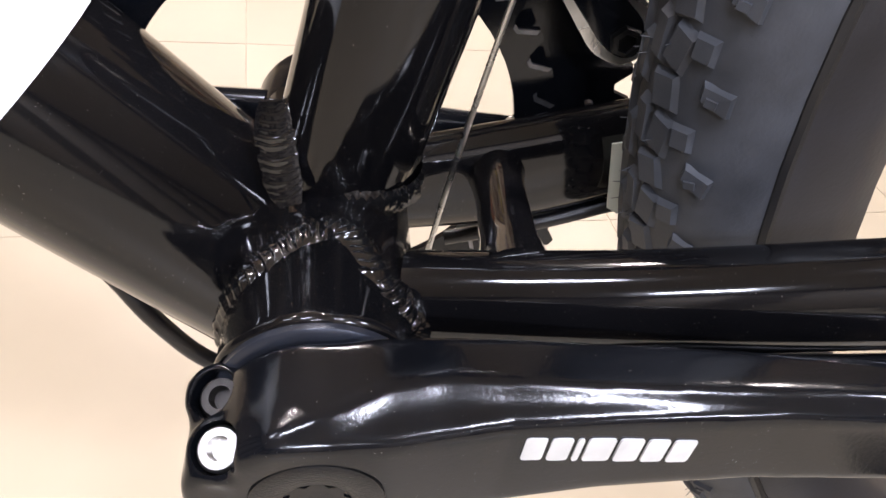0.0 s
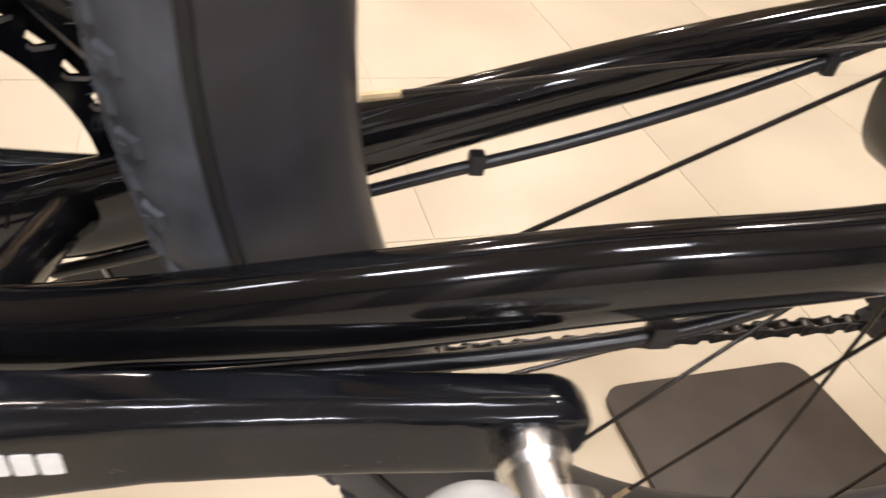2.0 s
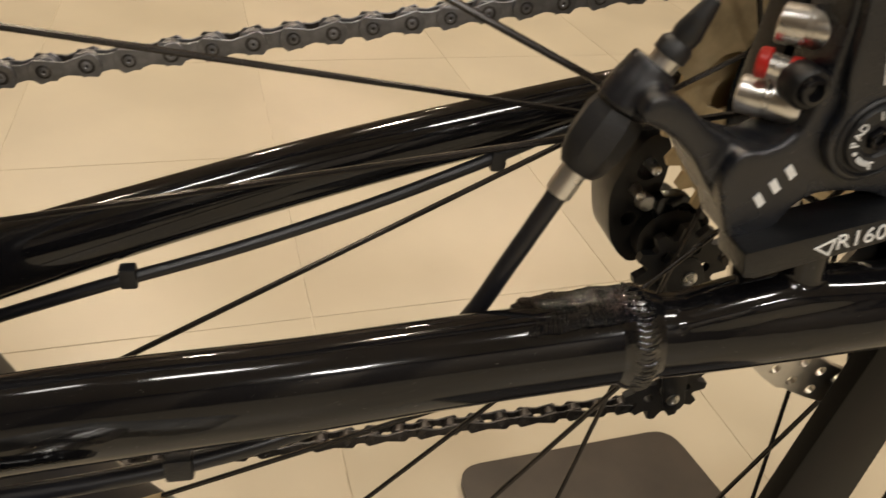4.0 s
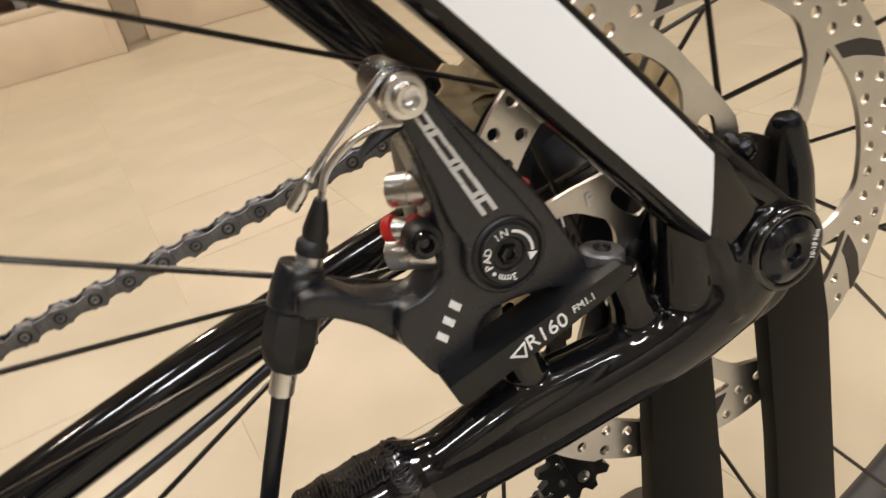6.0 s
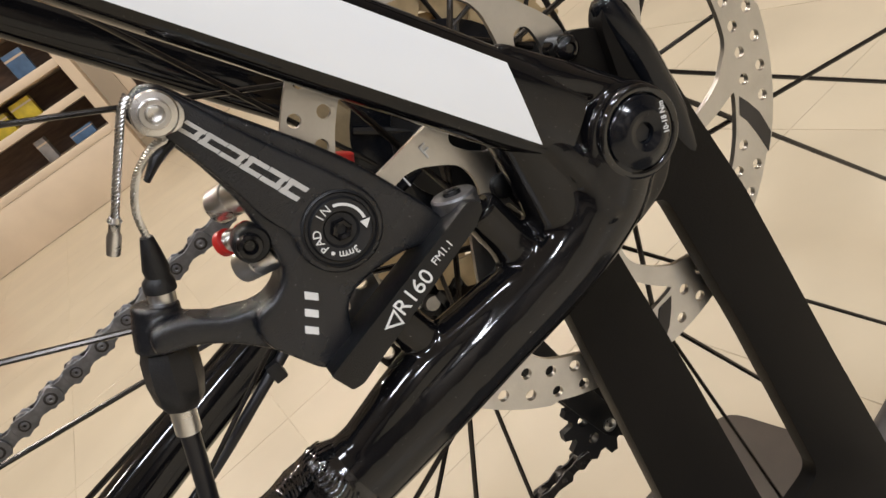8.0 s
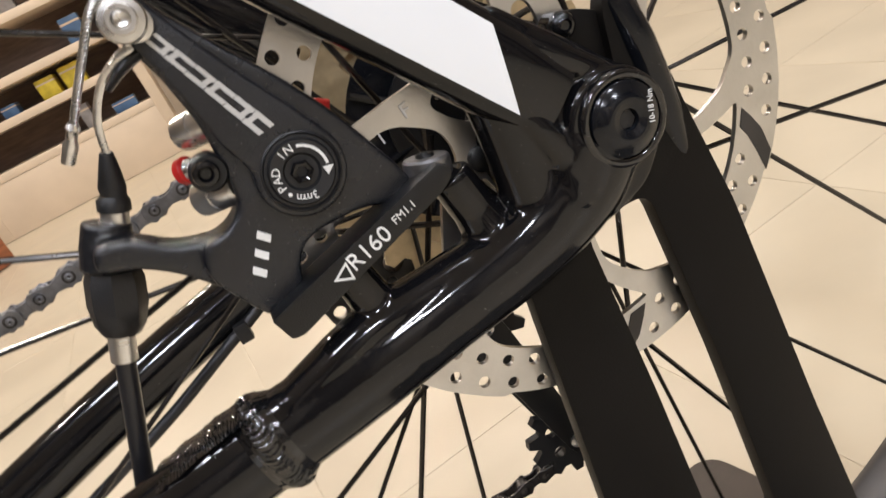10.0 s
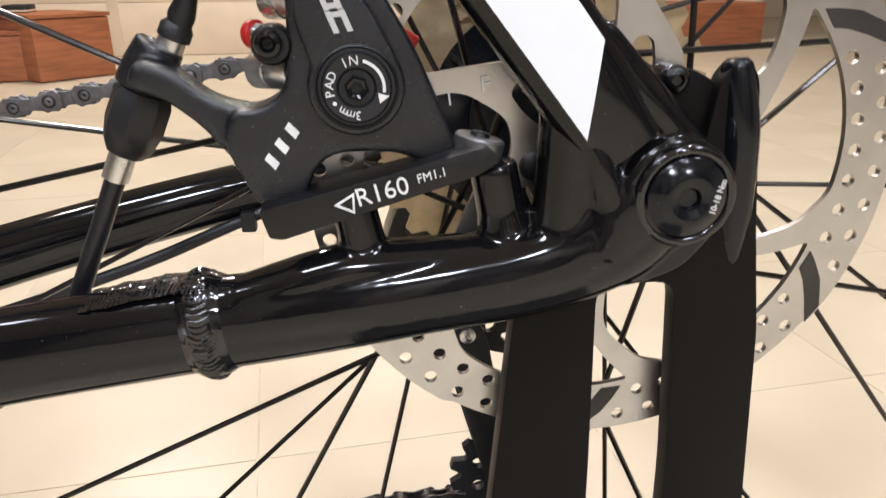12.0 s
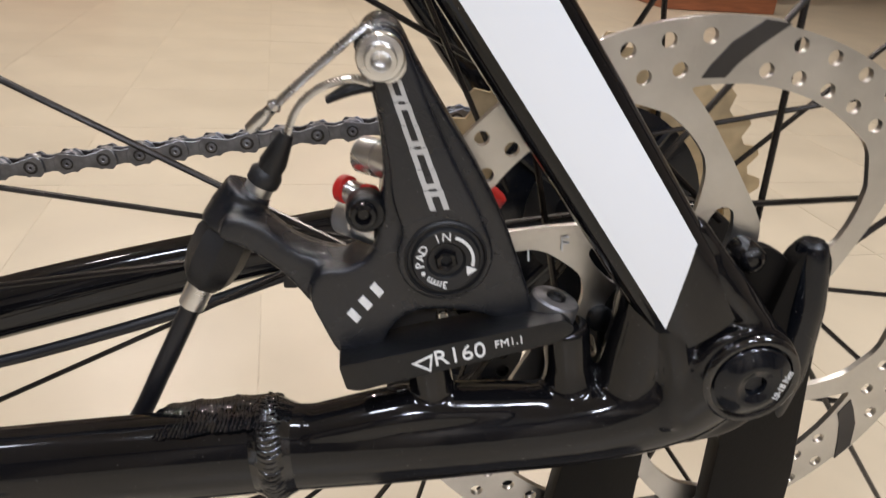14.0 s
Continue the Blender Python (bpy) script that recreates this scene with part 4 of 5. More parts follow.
part("hex_socket", turned((DX, -0.0692, DZ), (0, 1, 0), [(0.0024, 0.0013), (0.0004, 0.0015), (0.0, 0.0024), (0.0008, 0.0029), (0.003, 0.0029)], 6), gloss_black, dial)
arrow = bmesh.new()
arc = [(DX + r * math.cos(radians(a)), DZ + r * math.sin(radians(a))) for r, angs in ((0.0066, range(75, -16, -7)), (0.0059, range(-9, 76, 7))) for a in angs]
slab(arrow, [arc], -0.0690, -0.0686)
tip = [(DX + r * math.cos(radians(a)), DZ + r * math.sin(radians(a))) for r, a in ((0.0076, -14), (0.0049, -14), (0.0062, -34))]
slab(arrow, [tip], -0.0690, -0.0686)
part("arrow_print", arrow, white_print, dial)


def curved_word(word, size, mid, step, r=0.0061):
    for i, ch in enumerate(word):
        a = mid + (len(word) - 1) * step / 2 - i * step
        lettering(ch, size, facing(DX + r * math.cos(radians(a)), -0.0688, DZ + r * math.sin(radians(a)), a - 90), white_print, dial)


curved_word("IN", 0.0030, 104, 20)
curved_word("PAD", 0.0029, 172, 19)
curved_word("3mm", 0.0028, 254, 17)
part("dot_print", turned((DX + 0.0061 * math.cos(radians(213)), -0.0690, DZ + 0.0061 * math.sin(radians(213))), (0, 1, 0), [(0, 0.0005), (0.0003, 0.0005)], 8), white_print, dial)

# brand marks as plain slanted blocks
def glyph(x, z, slope, bars, scale, y, parent, material):
    """A brand glyph as a few plain bars; bars in (x0, z0, x1, z1) of a unit cell."""
    cs, sn = math.cos(radians(slope)), math.sin(radians(slope))
    bm = bmesh.new()
    for x0, z0, x1, z1 in bars:
        pts = []
        for a, q in ((x0, z0), (x1, z0), (x1, z1), (x0, z1)):
            a = (a - 0.5 + 0.22 * (q - 0.5)) * scale[0]
            q = (q - 0.5) * scale[1]
            pts.append((x + a * cs - q * sn, z + a * sn + q * cs))
        slab(bm, [pts], y - 0.00014, y + 0.0004)
    return part("logo_block", bm, material, parent)


for k in range(6):
    t = k / 5
    stem = 0.06 if k % 2 else 0.70
    glyph(-0.0678 - 0.0098 * t, 0.4190 + 0.0240 * t, 112, [(0, 0, 1.0, 0.30), (0, 0.70, 1.0, 1), (stem, 0.30, stem + 0.24, 0.70)], (0.0050, 0.0042 - 0.0012 * t), -0.0674, caliper, grey_print)
for k in range(3):
    glyph(-0.0850 + 0.0026 * k, 0.3878 + 0.0036 * k, 55, [(0.1, 0, 0.62, 1)], (0.0036, 0.0034), -0.0648, caliper, white_print)

# cable clamp at the lever's end
clamp = part("cable_clamp", turned((-0.0815, -0.0745, 0.4503), (0, 1, 0), [(0.0030, 0.0013), (0.0026, 0.0018), (0.0, 0.0021), (0.0, 0.0030), (0.0014, 0.0033), (0.0030, 0.0033), (0.0032, 0.0046), (0.0040, 0.0050), (0.0052, 0.0050), (0.0054, 0.0047), (0.009, 0.0047)], 28), silver, caliper, "silver cable clamp bolt and washer")
part("clamp_plate", plate(rounded([(-0.0860, 0.4470), (-0.0850, 0.4545), (-0.0785, 0.4550), (-0.0752, 0.4480), (-0.0790, 0.4440)], 0.004), -0.0690, -0.0672, 0.0004), silver, caliper)
part("cable_guide", tube([(-0.0800, -0.0640, 0.4440), (-0.0865, -0.0640, 0.4425), (-0.0920, -0.0635, 0.4395)], [(0.0016, 0.003), (0.0015, 0.0028), (0.0008, 0.002)], 12, 4), satin_black, caliper)

# pad carrier seen in the gap behind the lever
AXIS = Vector((0.72, -0.69, 0.05)).normalized()
for p in ((-0.0885, -0.0490, 0.4068), (-0.0842, -0.0490, 0.4230)):
    part("piston_body", turned(p, AXIS, [(0, 0.0040), (0.0004, 0.0045), (0.0060, 0.0045), (0.0062, 0.0042), (0.0072, 0.0042), (0.0074, 0.0045), (0.0130, 0.0045), (0.0140, 0.0040)], 28), silver, caliper, "polished silver piston body")
for k, p in enumerate(((-0.0890, -0.0525, 0.4155), (-0.0838, -0.0562, 0.4148))):
    part("red_spacer", turned(p, AXIS, [(0, 0.0029), (0.0005, 0.0034), (0.0024, 0.0034), (0.0028, 0.0029)], 24), red_plastic, caliper, "red plastic spacer")
part("return_spring", tube([(-0.0885, -0.0530, 0.4155), (-0.0830, -0.0570, 0.4148)], 0.0029, 20), silver, caliper)
part("red_spacer", turned((-0.0545, -0.0520, 0.4130), (0.5, 0, 0.86), [(0, 0.0042), (0.0005, 0.0048), (0.0036, 0.0048), (0.0040, 0.0042)], 24), red_plastic, caliper)
part("bolt_lug", turned((-0.0832, -0.0652, 0.4140), (0, 1, 0), [(0, 0.0040), (0.0008, 0.0046), (0.0060, 0.0046), (0.0070, 0.0038)], 24), satin_black, caliper)
part("pad_bolt", turned((-0.0838, -0.0672, 0.4143), (0, 1, 0), [(0.0016, 0.0012), (0.0010, 0.0016), (0, 0.0019), (0.0002, 0.0028), (0.0010, 0.0032), (0.006, 0.0032)], 24), gloss_black, caliper, "black socket bolt")
part("inner_body", plate(rounded([(-0.078, 0.434), (-0.056, 0.424), (-0.048, 0.402), (-0.070, 0.394), (-0.080, 0.398)], 0.006), -0.0470, -0.0340, 0.002), satin_black, caliper)
part("brake_pad", plate(rounded([(-0.0760, 0.3835), (-0.0690, 0.3905), (-0.0520, 0.3940), (-0.0500, 0.3885), (-0.0640, 0.3840)], 0.0015), -0.0525, -0.0490, 0.0004), silver, caliper, "bare metal brake pad plate")
part("pad_spring", plate(rounded([(-0.0660, 0.3870), (-0.0660, 0.3935), (-0.0600, 0.3940), (-0.0590, 0.3880)], 0.001), -0.0565, -0.0535, 0.0003), red_plastic, caliper, "red plastic pad clip")

# adapter bar between caliper and frame posts
bar = [(-0.0888, 0.3770), (-0.0868, 0.3702), (-0.0836, 0.3697), (-0.0370, 0.3836), (-0.0330, 0.3860), (-0.0322, 0.3884), (-0.0350, 0.3906)]
adapter = part("caliper_adapter", plate(rounded(bar, 0.0009), -0.0712, -0.0590, 0.00035), satin_black, bike, "black alloy brake adapter bar with white lettering")
lettering("R160", 0.0062, facing(-0.0598, -0.0714, 0.3806, 13.5), white_print, adapter)
lettering("FM1.1", 0.0030, facing(-0.0480, -0.0714, 0.3842, 13.5), white_print, adapter)
tri = [(-0.0713, 0.3778), (-0.0664, 0.3756), (-0.0664, 0.3808)]
tri_in = [(-0.0701, 0.3779), (-0.0669, 0.3764), (-0.0669, 0.3799)]
part("arrow_print", plate(tri, -0.07145, -0.0711, holes=[tri_in]), white_print, adapter)
eye = part("adapter_eye", turned((-0.0348, -0.0615, 0.3912), (-0.23, 0, -0.97), [(0, 0.0008), (0, 0.0057), (0.0006, 0.0063), (0.0075, 0.0065), (0.0085, 0.0060)], 32), chain_steel, adapter, "machined grey eye of the adapter")
part("adapter_bolt", turned((-0.0347, -0.0615, 0.3922), (-0.23, 0, -0.97), [(0.0012, 0.0009), (0.0002, 0.0012), (0.0000, 0.0021), (0.0005, 0.0025), (0.0020, 0.0027)], 12), satin_black, eye, "bolt head on the adapter")
part("frame_bolt", turned((-0.0198, -0.0560, 0.3810), (0, 1, 0), [(0.001, 0.0012), (0, 0.0016), (0.0006, 0.0026), (0.003, 0.0028)], 14), satin_black, bike)

# ---- brake cable ----
barrel = part("barrel_adjuster", tube([(-0.1235, -0.0480, 0.3870), (-0.1224, -0.0480, 0.3890), (-0.1200, -0.0480, 0.3940), (-0.1172, -0.0480, 0.4000), (-0.1162, -0.0480, 0.4022)], [0.0048, 0.0062, 0.0073, 0.0072, 0.0064], 8), plastic_black, bike, "faceted black rubber barrel adjuster")
part("ferrule", tube([(-0.1268, -0.0480, 0.3803), (-0.1232, -0.0480, 0.3880)], 0.0034, 20), silver, barrel, "silver cable ferrule")
part("boot_ring", tube([(-0.1093, -0.0480, 0.4119), (-0.1073, -0.0480, 0.4157)], 0.0034, 20), silver, barrel)
part("cable_boot", tube([(-0.1078, -0.0480, 0.4147), (-0.1067, -0.0482, 0.4169), (-0.1059, -0.0484, 0.4181), (-0.1051, -0.0486, 0.4199), (-0.1031, -0.0490, 0.4242), (-0.1017, -0.0495, 0.4275)], [0.0040, 0.0040, 0.0030, 0.0033, 0.0024, 0.0016], 20), plastic_black, barrel, "black rubber cable boot")
part("brake_housing", tube([(-0.1262, -0.0480, 0.3815), (-0.1355, -0.0480, 0.3610), (-0.1455, -0.0485, 0.3410), (-0.1620, -0.0510, 0.3230), (-0.1850, -0.0560, 0.3145), (-0.2200, -0.0585, 0.3065), (-0.2620, -0.0590, 0.3010), (-0.3170, -0.0570, 0.2950), (-0.3650, -0.0520, 0.2880), (-0.4080, -0.0350, 0.2620), (-0.4340, -0.0120, 0.2480), (-0.4500, 0.0050, 0.2480)], 0.0026, 16, 8), cable_black, bike, "black brake cable housing")


def braided(points, r=0.00098):
    """A steel wire of twisted strands."""
    path = spline(points, 24)
    bm = sweep(bmesh.new(), path, r * 0.72, 8)
    for q in range(5):
        strand = []
        run = 0.0
        for i, p in enumerate(path):
            d = (path[min(i + 1, len(path) - 1)] - path[max(i - 1, 0)]).normalized()
            s = d.orthogonal().normalized() if i == 0 else (s - d * s.dot(d)).normalized()
            run += (p - path[max(i - 1, 0)]).length
            a = run / 0.0052 * 2 * math.pi + q * 2 * math.pi / 5
            strand.append(p + (s * math.cos(a) + d.cross(s) * math.sin(a)) * r * 0.62)
        sweep(bm, strand, r * 0.42, 5)
    return bm


part("inner_cable", braided([(-0.1020, -0.0493, 0.4265), (-0.0990, -0.0530, 0.4345), (-0.0935, -0.0590, 0.4410), (-0.0870, -0.0650, 0.4445), (-0.0832, -0.0690, 0.4450)]), silver, bike, "braided steel brake wire")
part("inner_cable", braided([(-0.0835, -0.0690, 0.4562), (-0.0868, -0.0685, 0.4540), (-0.0925, -0.0645, 0.4480), (-0.0985, -0.0604, 0.4416), (-0.1035, -0.0570, 0.4360)]), silver, bike, "braided steel brake wire")
part("cable_crimp", tube([(-0.1030, -0.0573, 0.4367), (-0.1037, -0.0570, 0.4358), (-0.1040, -0.0568, 0.4355), (-0.1055, -0.0560, 0.4338), (-0.1062, -0.0557, 0.4330), (-0.1092, -0.0545, 0.4296)], [0.0012, 0.0017, 0.0013, 0.0013, 0.0017, 0.0016], 14), silver, bike, "silver cable end crimp")
for (x, y, z) in ((-0.2200, -0.0595, 0.3110),):
    part("cable_clip", block((x - 0.0036, y - 0.0028, z - 0.0070), (x + 0.0036, y + 0.0028, z + 0.001), 0.0012), plastic_black, bike, "small black cable clip")

# shift housing under the far stay
part("shift_housing", tube([(-0.395, 0.030, 0.2530), (-0.365, 0.030, 0.2610), (-0.340, 0.0315, 0.2690), (-0.293, 0.0360, 0.2820), (-0.260, 0.0362, 0.2925), (-0.2477, 0.0365, 0.2960), (-0.214, 0.0410, 0.3030), (-0.179, 0.0450, 0.3125), (-0.146, 0.0490, 0.3225), (-0.112, 0.0515, 0.3355), (-0.070, 0.058, 0.3490), (-0.045, 0.066, 0.340)], 0.0025, 14, 8), cable_black, bike, "black shift cable housing")
for (x, y, z) in ((-0.2477, 0.0362, 0.2965), (-0.1100, 0.0512, 0.3345)):
    part("cable_clip", block((x - 0.0030, y - 0.0029, z - 0.0036), (x + 0.0030, y + 0.0029, z + 0.0050), 0.0012), plastic_black, bike, "small black cable clip")
part("shift_cable", tube([(-0.3900, 0.004, 0.372), (-0.3950, 0.002, 0.346), (-0.4020, 0, 0.303), (-0.4060, 0, 0.268)], 0.0008, 8, 4), silver, bike, "thin steel front shift cable")
part("frame_housing", tube([(-0.53, 0.012, 0.300), (-0.505, 0.008, 0.272), (-0.4920, 0.003, 0.2580), (-0.4820, 0.0, 0.2430), (-0.4680, 0.0, 0.2250), (-0.45, 0.0, 0.222), (-0.42, 0.01, 0.235)], 0.0028, 14, 6), cable_black, bike, "black cable housing under the down tube")
part("tape_strip", plate([(-0.3455, 0.2735), (-0.3420, 0.2715), (-0.3375, 0.2722), (-0.3440, 0.2990), (-0.3508, 0.2975)], 0.0236, 0.0242), tape_mat, bike, "torn strip of pale protective film")

# ---- bridge and front derailleur ----
part("stay_bridge", tube([(-0.3905, -0.036, 0.2970), (-0.3884, -0.018, 0.2930), (-0.3862, 0.0, 0.2890), (-0.3846, 0.014, 0.2858), (-0.3835, 0.0235, 0.2835), (-0.3830, 0.028, 0.2825)], [0.0100, 0.0076, 0.0073, 0.0075, 0.0084, 0.0100], 28, 4), gloss_black, bike)
fd = part("front_derailleur", plate(rounded([(-0.3972, 0.3650), (-0.3838, 0.3652), (-0.3466, 0.3345), (-0.3456, 0.3232), (-0.3528, 0.3184), (-0.3622, 0.3218)], 0.004), 0.0310, 0.0360, 0.0006), silver, bike, "silver and black front derailleur link")
part("link_cover", plate(rounded([(-0.3950, 0.3625), (-0.3860, 0.3620), (-0.3495, 0.3325), (-0.3485, 0.3245), (-0.3530, 0.3215), (-0.3600, 0.3245)], 0.004), 0.0290, 0.0315, 0.0012), crank_black, fd, "black link cover")
part("link_pivot", turned((-0.3545, 0.0268, 0.3275), (0, 1, 0), [(0.0008, 0.0026), (0, 0.0030), (0.0004, 0.0044), (0.0014, 0.0048), (0.004, 0.0048)], 6), satin_black, fd)
part("cage_plate", plate(rounded([(-0.42, 0.382), (-0.35, 0.370), (-0.330, 0.346), (-0.338, 0.338), (-0.366, 0.352), (-0.42, 0.366)], 0.005), 0.040, 0.0415, 0.0004), crank_black, fd)
part("seat_tube_clamp", tube([(-0.4155, 0, 0.372), (-0.4115, 0, 0.392)], 0.0196, 32), satin_black, fd)

# ---- welds ----
bead(ring_path((-0.1050, -0.0621, 0.3447), (1, 0, 0.12), 0.0114, 0.0142, (0, -1, 0), 180, 540, 40), 0.0018, 0.0015, bike, 1)
part("weld_collar", tube([(-0.1105, -0.0620, 0.3441), (-0.1078, -0.0620, 0.3444), (-0.1050, -0.0622, 0.3447), (-0.1022, -0.0624, 0.3451), (-0.0985, -0.0628, 0.3456)], [(0.0127, 0.0100), (0.0142, 0.0112), (0.0147, 0.0117), (0.0142, 0.0112), (0.0124, 0.0096)], 28, 4), weld_black, bike)
bead([(-0.1370, -0.0602, 0.3522), (-0.1250, -0.0610, 0.3546), (-0.1140, -0.0616, 0.3566), (-0.1020, -0.0622, 0.3576)], 0.0024, 0.0011, bike, 2, across=3.0, middle=(-0.117, -0.061, 0.30), rise=0.40)
bead(ring_path((-0.4120, 0.0305, 0.2810), (1, 0.25, 0.1), 0.0115, 0.0125, (0, 1, 0), -170, 140, 30), 0.0024, 0.0022, bike, 8)
bead(ring_path((-0.4285, 0, 0.3045), (0.2, 0, 1), 0.0182, 0.0182, (0, -1, 0), -10, 120, 30), 0.0026, 0.0022, bike, 9, across=1.6)
bead([(-0.4468, -0.0085, 0.3250), (-0.4455, -0.0125, 0.3170), (-0.4440, -0.0165, 0.3095), (-0.4420, -0.0200, 0.3045)], 0.0026, 0.0017, bike, 10, across=1.7, middle=(-0.434, 0.02, 0.29), rise=0.15, relief=0.10)


def on_shell(a, y):
    return (BX + 0.0224 * math.cos(radians(a)), y, BZ + 0.0224 * math.sin(radians(a)))


bead([on_shell(a, y) for a, y in ((205, -0.0385), (185, -0.0385), (168, -0.0385), (146, -0.0375), (126, -0.0345), (110, -0.0300), (92, -0.0270), (76, -0.0265))], 0.0034, 0.0023, bike, 11, across=1.35, middle=(BX, -0.03, BZ), rise=0.38, relief=0.27)
bead([on_shell(a, y) for a, y in ((98, -0.0235), (80, -0.0255), (67, -0.0310), (58, -0.0385), (46, -0.0430), (30, -0.0445), (14, -0.0440), (-8, -0.0425))], 0.0034, 0.0023, bike, 15, across=1.35, middle=(BX, -0.03, BZ), rise=0.38, relief=0.27)
part("down_tube_decal", tube([(-0.5020, 0, 0.3199), (-0.5600, 0, 0.3751), (-0.62, 0, 0.4322)], [(0.0275, 0.0284), (0.0279, 0.0284), (0.0283, 0.0284)], 40, 3, cap=False), white_gloss, bike, "white down tube decal")

# ---- display stand ----
stand = empty("bike_stand", "matt black steel display stand holding the rear axle", "bike stand")
SY0, SY1 = -0.0640, -0.0575
frame_out = rounded([(-0.0240, 0.362), (-0.0040, 0.362), (0.0015, 0.362), (0.0200, 0.368), (0.0250, 0.4040), (0.0300, 0.4095), (0.0350, 0.4050), (0.0400, 0.366), (0.0452, 0.333), (0.0510, 0.252), (0.0575, 0.180), (0.0700, 0.020), (-0.0480, 0.020), (-0.0330, 0.255)], 0.0035, 3)
slot = rounded([(-0.0030, 0.350), (0.0190, 0.350), (0.0225, 0.290), (0.0240, 0.212), (-0.0010, 0.206), (-0.0015, 0.290)], 0.006, 4)
part("upright", plate(frame_out, SY0, SY1, 0.0016, holes=[slot]), stand_black, stand)
part("hook", tube([(0.0350, -0.0600, 0.346), (0.0342, -0.0611, 0.368), (0.0325, -0.0618, 0.390), (0.0303, -0.0612, 0.4055), (0.0300, -0.0610, 0.4085)], [0.0026, 0.0052, 0.0053, 0.0042, 0.0026], 20, 5), crank_black, stand)
part("hook_arm", plate(rounded([(0.0120, 0.4030), (0.0170, 0.4070), (0.0260, 0.4025), (0.0300, 0.392), (0.0180, 0.388)], 0.003), -0.0610, -0.0570, 0.001), stand_black, stand)
part("hook_bolt", turned((0.0128, -0.0665, 0.4040), (0, 1, 0), [(0.0010, 0.0012), (0.0002, 0.0016), (0.0006, 0.0027), (0.0018, 0.0036), (0.0035, 0.0038), (0.009, 0.0038)], 20), gloss_black, stand)
foot = rounded([(-0.071, 0.158), (0.118, 0.176), (0.160, -0.02), (0.130, -0.30), (-0.090, -0.30), (-0.056, 0.02)], 0.02, 5)
fb = bmesh.new()
vs = [fb.verts.new((x, y, 0.0005)) for x, y in foot]
f0 = fb.faces.new(vs)
up = bmesh.ops.extrude_face_region(fb, geom=[f0])["geom"]
bmesh.ops.translate(fb, verts=[v for v in up if isinstance(v, bmesh.types.BMVert)], vec=(0, 0, 0.006))
part("base_plate", fb, plate_brown, stand)
part("base_bend", block((-0.048, -0.0645, 0.004), (0.070, -0.0570, 0.03), 0.002), stand_black, stand)

# ---- shop background ----
def shelf_unit(label, x0, y0, x1, y1, depth, levels, height):
    e = empty("shelf_unit", label, "shelf unit")
    ang = math.atan2(y1 - y0, x1 - x0)
    ln_ = math.hypot(x1 - x0, y1 - y0)
    part("back_panel", block((0, depth - 0.02, 0.002), (ln_, depth, height), 0.002), dark_wood, e, "dark brown back panel")
    n = max(2, round(ln_ / 0.9))
    for i in range(n + 1):
        part("upright", block((ln_ * i / n - 0.03, 0, 0.002), (ln_ * i / n + 0.03, depth - 0.02, height), 0.003), cream, e)
    for z in levels:
        part("shelf_board", block((0.0, 0.004, z), (ln_, depth - 0.022, z + 0.045), 0.003), cream, e)
    part("plinth", block((0.0, 0.006, 0.002), (ln_, 0.04, levels[0]), 0.003), cream, e)
    m = Matrix.Translation((x0, y0, 0)) @ Matrix.Rotation(ang, 4, "Z")
    e.matrix_basis = m
    return m, ln_


def carton(m, x, y, z, w, d, h, mt, label):
    bm = block((-w / 2, -d / 2, 0.0005), (w / 2, d / 2, h), 0.004)
    ob = tagged(link_mesh("carton", bm, mt), label, "box", "goods on the shelves")
    ob.matrix_basis = m @ pose(x, y, z)
    part("lid_band", block((-w / 2 - 0.001, -d / 2 - 0.001, h * 0.72), (w / 2 + 0.001, d / 2 + 0.001, h * 0.80), 0.0005), cream, ob)
    return ob


rs = random.Random(11)
GOODS = [(blue_plastic, "blue cardboard packet"), (yellow_plastic, "yellow plastic packet"), (pink_plastic, "red plastic packet"), (grey_plastic, "grey cardboard box"), (cream, "cream cardboard box"), (plastic_black, "black boxed part")]
LEV = [0.29, 0.52, 0.71, 0.98, 1.30, 1.62]
for (x0, y0, x1, y1) in ((-2.45, 4.20, -0.29, 4.20), (-0.10, 4.45, 2.6, 4.50), (-4.6, 2.1, -3.1, 4.2)):
    m, ln_ = shelf_unit("cream shop shelving with dark interior and small goods", x0, y0, x1, y1, 0.45, LEV, 1.9)
    for z in LEV[:5]:
        x = 0.12
        while x < ln_ - 0.12:
            mt, lb = GOODS[rs.randrange(len(GOODS))]
            w = rs.uniform(0.06, 0.16)
            if rs.random() < 0.40 and abs((x % (ln_ / max(2, round(ln_ / 0.9))))) > 0.09:
                carton(m, x, 0.16 + rs.uniform(-0.06, 0.05), z + 0.045, w, rs.uniform(0.08, 0.16), rs.uniform(0.05, 0.2), mt, lb + " on a shelf")
            x += w + rs.uniform(0.03, 0.16)
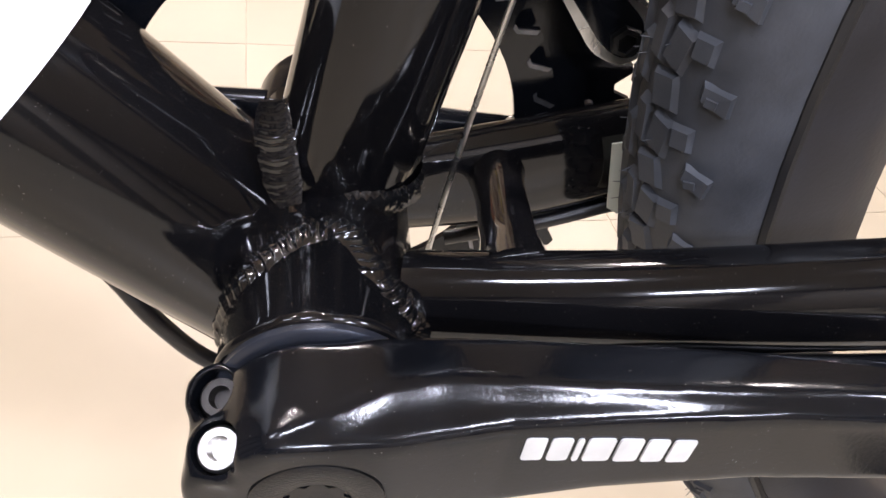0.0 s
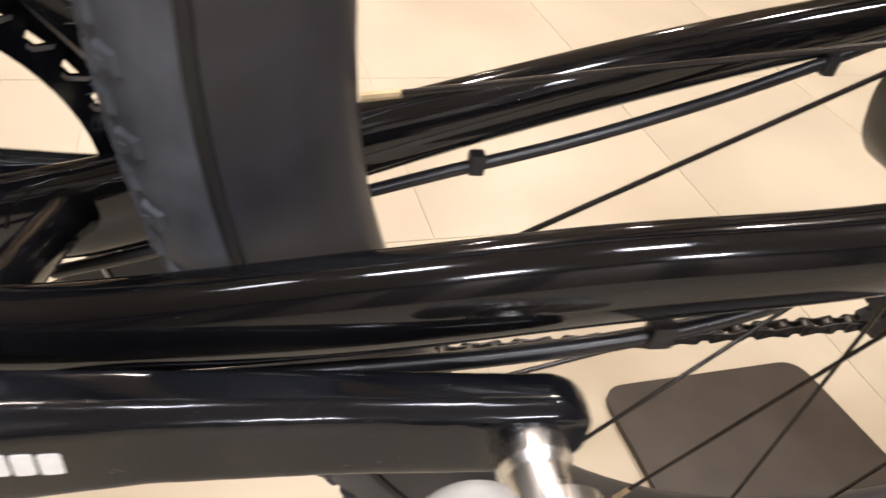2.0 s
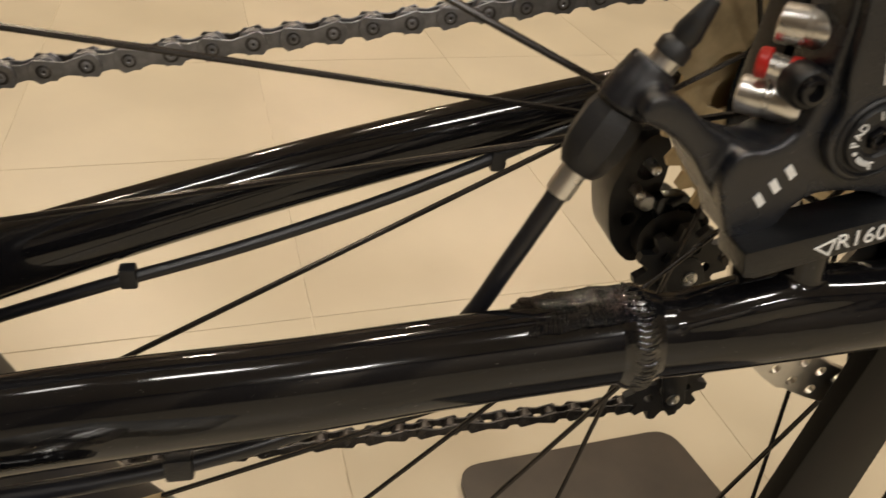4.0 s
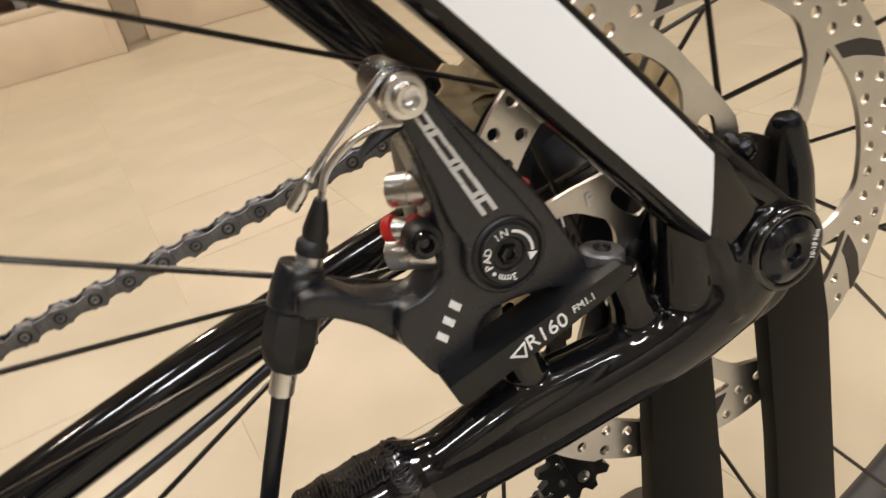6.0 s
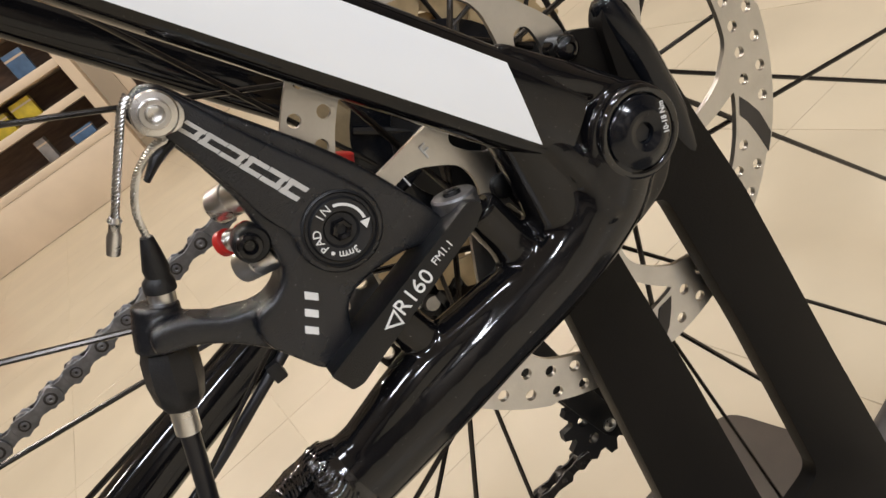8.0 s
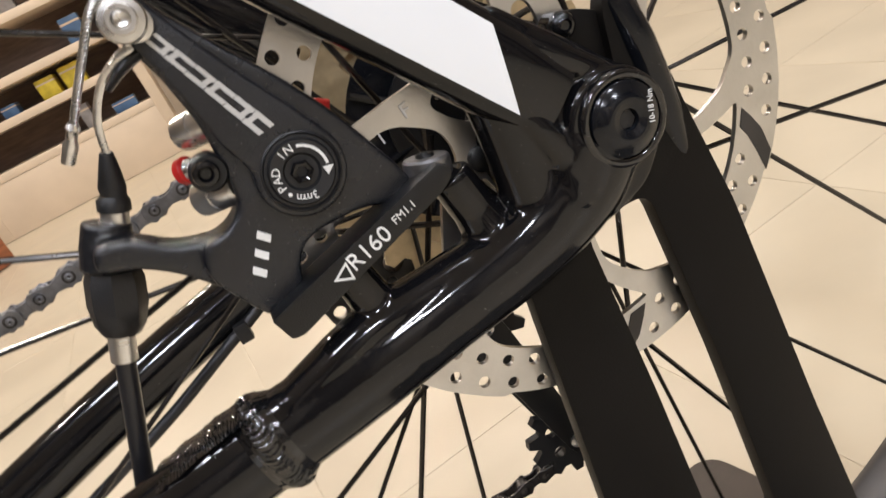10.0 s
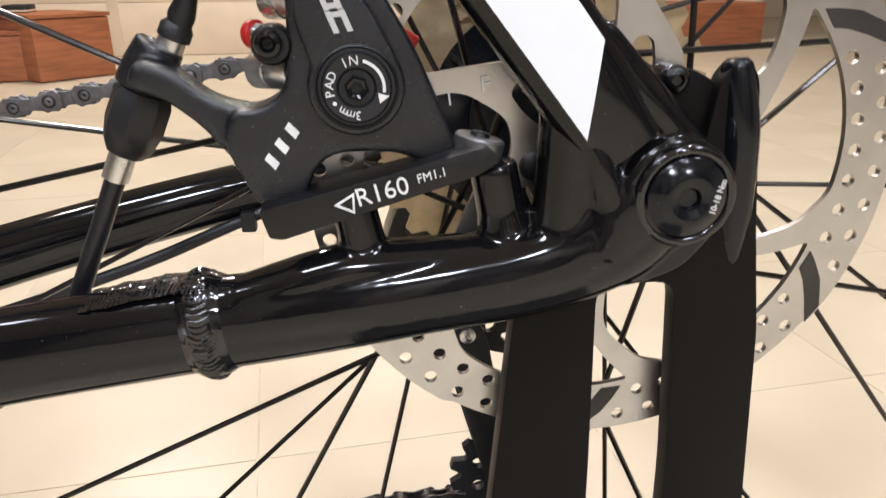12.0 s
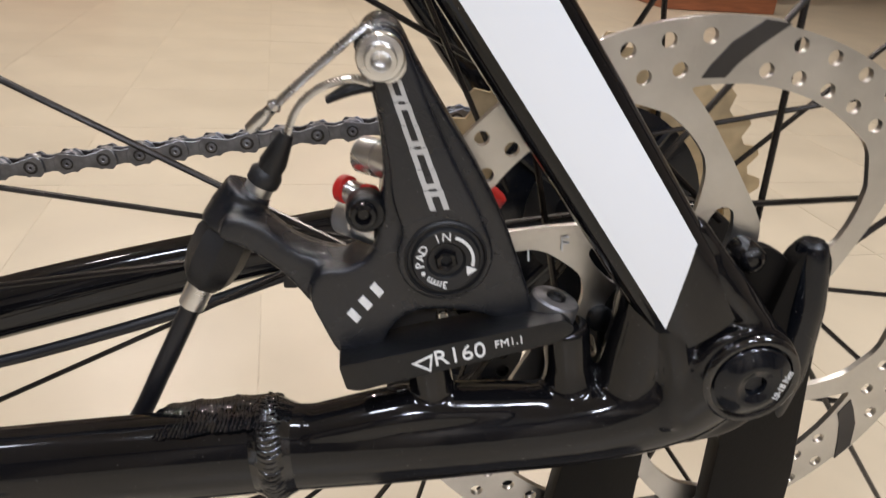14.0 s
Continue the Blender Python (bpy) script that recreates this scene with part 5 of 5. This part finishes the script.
for x, y, w, high, turn_deg in ((-1.416, 3.366, 0.36, 0.262, 49), (-1.70, 3.36, 0.58, 0.195, 2)):
    cab = empty("display_plinth", "red-brown wood laminate display plinth on the floor", "plinth", "plinths")
    part("body", block((-w / 2, -0.20, 0.002), (w / 2, 0.20, high), 0.012), red_wood, cab)
    part("top", block((-w / 2 - 0.006, -0.206, high), (w / 2 + 0.006, 0.206, high + 0.017), 0.003), red_wood, cab)
    cab.matrix_basis = pose(x, y, 0, 0, 0, turn_deg)
    for k in range(4 if w > 0.4 else 0):
        carton(cab.matrix_basis, -w / 2 + 0.08 + k * 0.13, 0.0, high + 0.017, 0.10, 0.12, 0.07 + 0.03 * (k % 2), (blue_plastic, plastic_black)[k % 2], ("blue cardboard packet on the plinth", "black boxed part on the plinth")[k % 2])
cab = empty("display_plinth", "orange-brown wood laminate display plinth on the floor", "plinth", "plinths")
part("body", block((-0.35, -0.2, 0.002), (0.35, 0.2, 0.26), 0.004), red_wood, cab)
cab.matrix_basis = pose(1.98, 4.12, 0, 0, 0, 5)

# ceiling light fixtures
for px, py, wx, wy, power, tint in PANELS:
    fx = empty("ceiling_light", "slim white ceiling light fitting", "ceiling light", "ceiling lights")
    fx.matrix_basis = pose(px, py, 0)
    part("housing", block((-wx * 0.55, -wy * 0.55, CEILING - 0.055), (wx * 0.55, wy * 0.55, CEILING - 0.001), 0.004), wall_mat, fx)

# ---- floor tiles ----
TILE, GAP, YAW = 0.33, 0.0012, 5.5
TX, TY = -0.172, 0.352
h = (TILE - GAP) / 2
tb = bmesh.new()
box(tb, (-h, -h, -0.003), (h, h, 0.0), 0.0006)
tile_me = bpy.data.meshes.new("tile")
tb.to_mesh(tile_me)
tb.free()
tile_me.materials.append(tile_mat)
turn = Matrix.Rotation(radians(YAW), 4, "Z")
rest = bmesh.new()
for i in range(-22, 24):
    for j in range(-19, 24):
        c = turn @ Vector(((i + 0.5) * TILE, (j + 0.5) * TILE, 0)) + Vector((TX, TY, 0))
        if not (X0 + 0.2 < c.x < X1 - 0.2 and Y0 + 0.2 < c.y < Y1 - 0.2):
            continue
        if -2.0 < c.x < 2.2 and -1.0 < c.y < 3.4:
            ob = new("tile", tile_me)
            ob.parent = floor
            ob.matrix_basis = Matrix.Translation(c) @ turn
        else:
            vs = [rest.verts.new(Matrix.Translation(c) @ turn @ Vector((a * h, b * h, 0))) for a, b in ((-1, -1), (1, -1), (1, 1), (-1, 1))]
            rest.faces.new(vs)
tagged(part("far_tiles", rest, tile_mat, floor), kind="stuff")
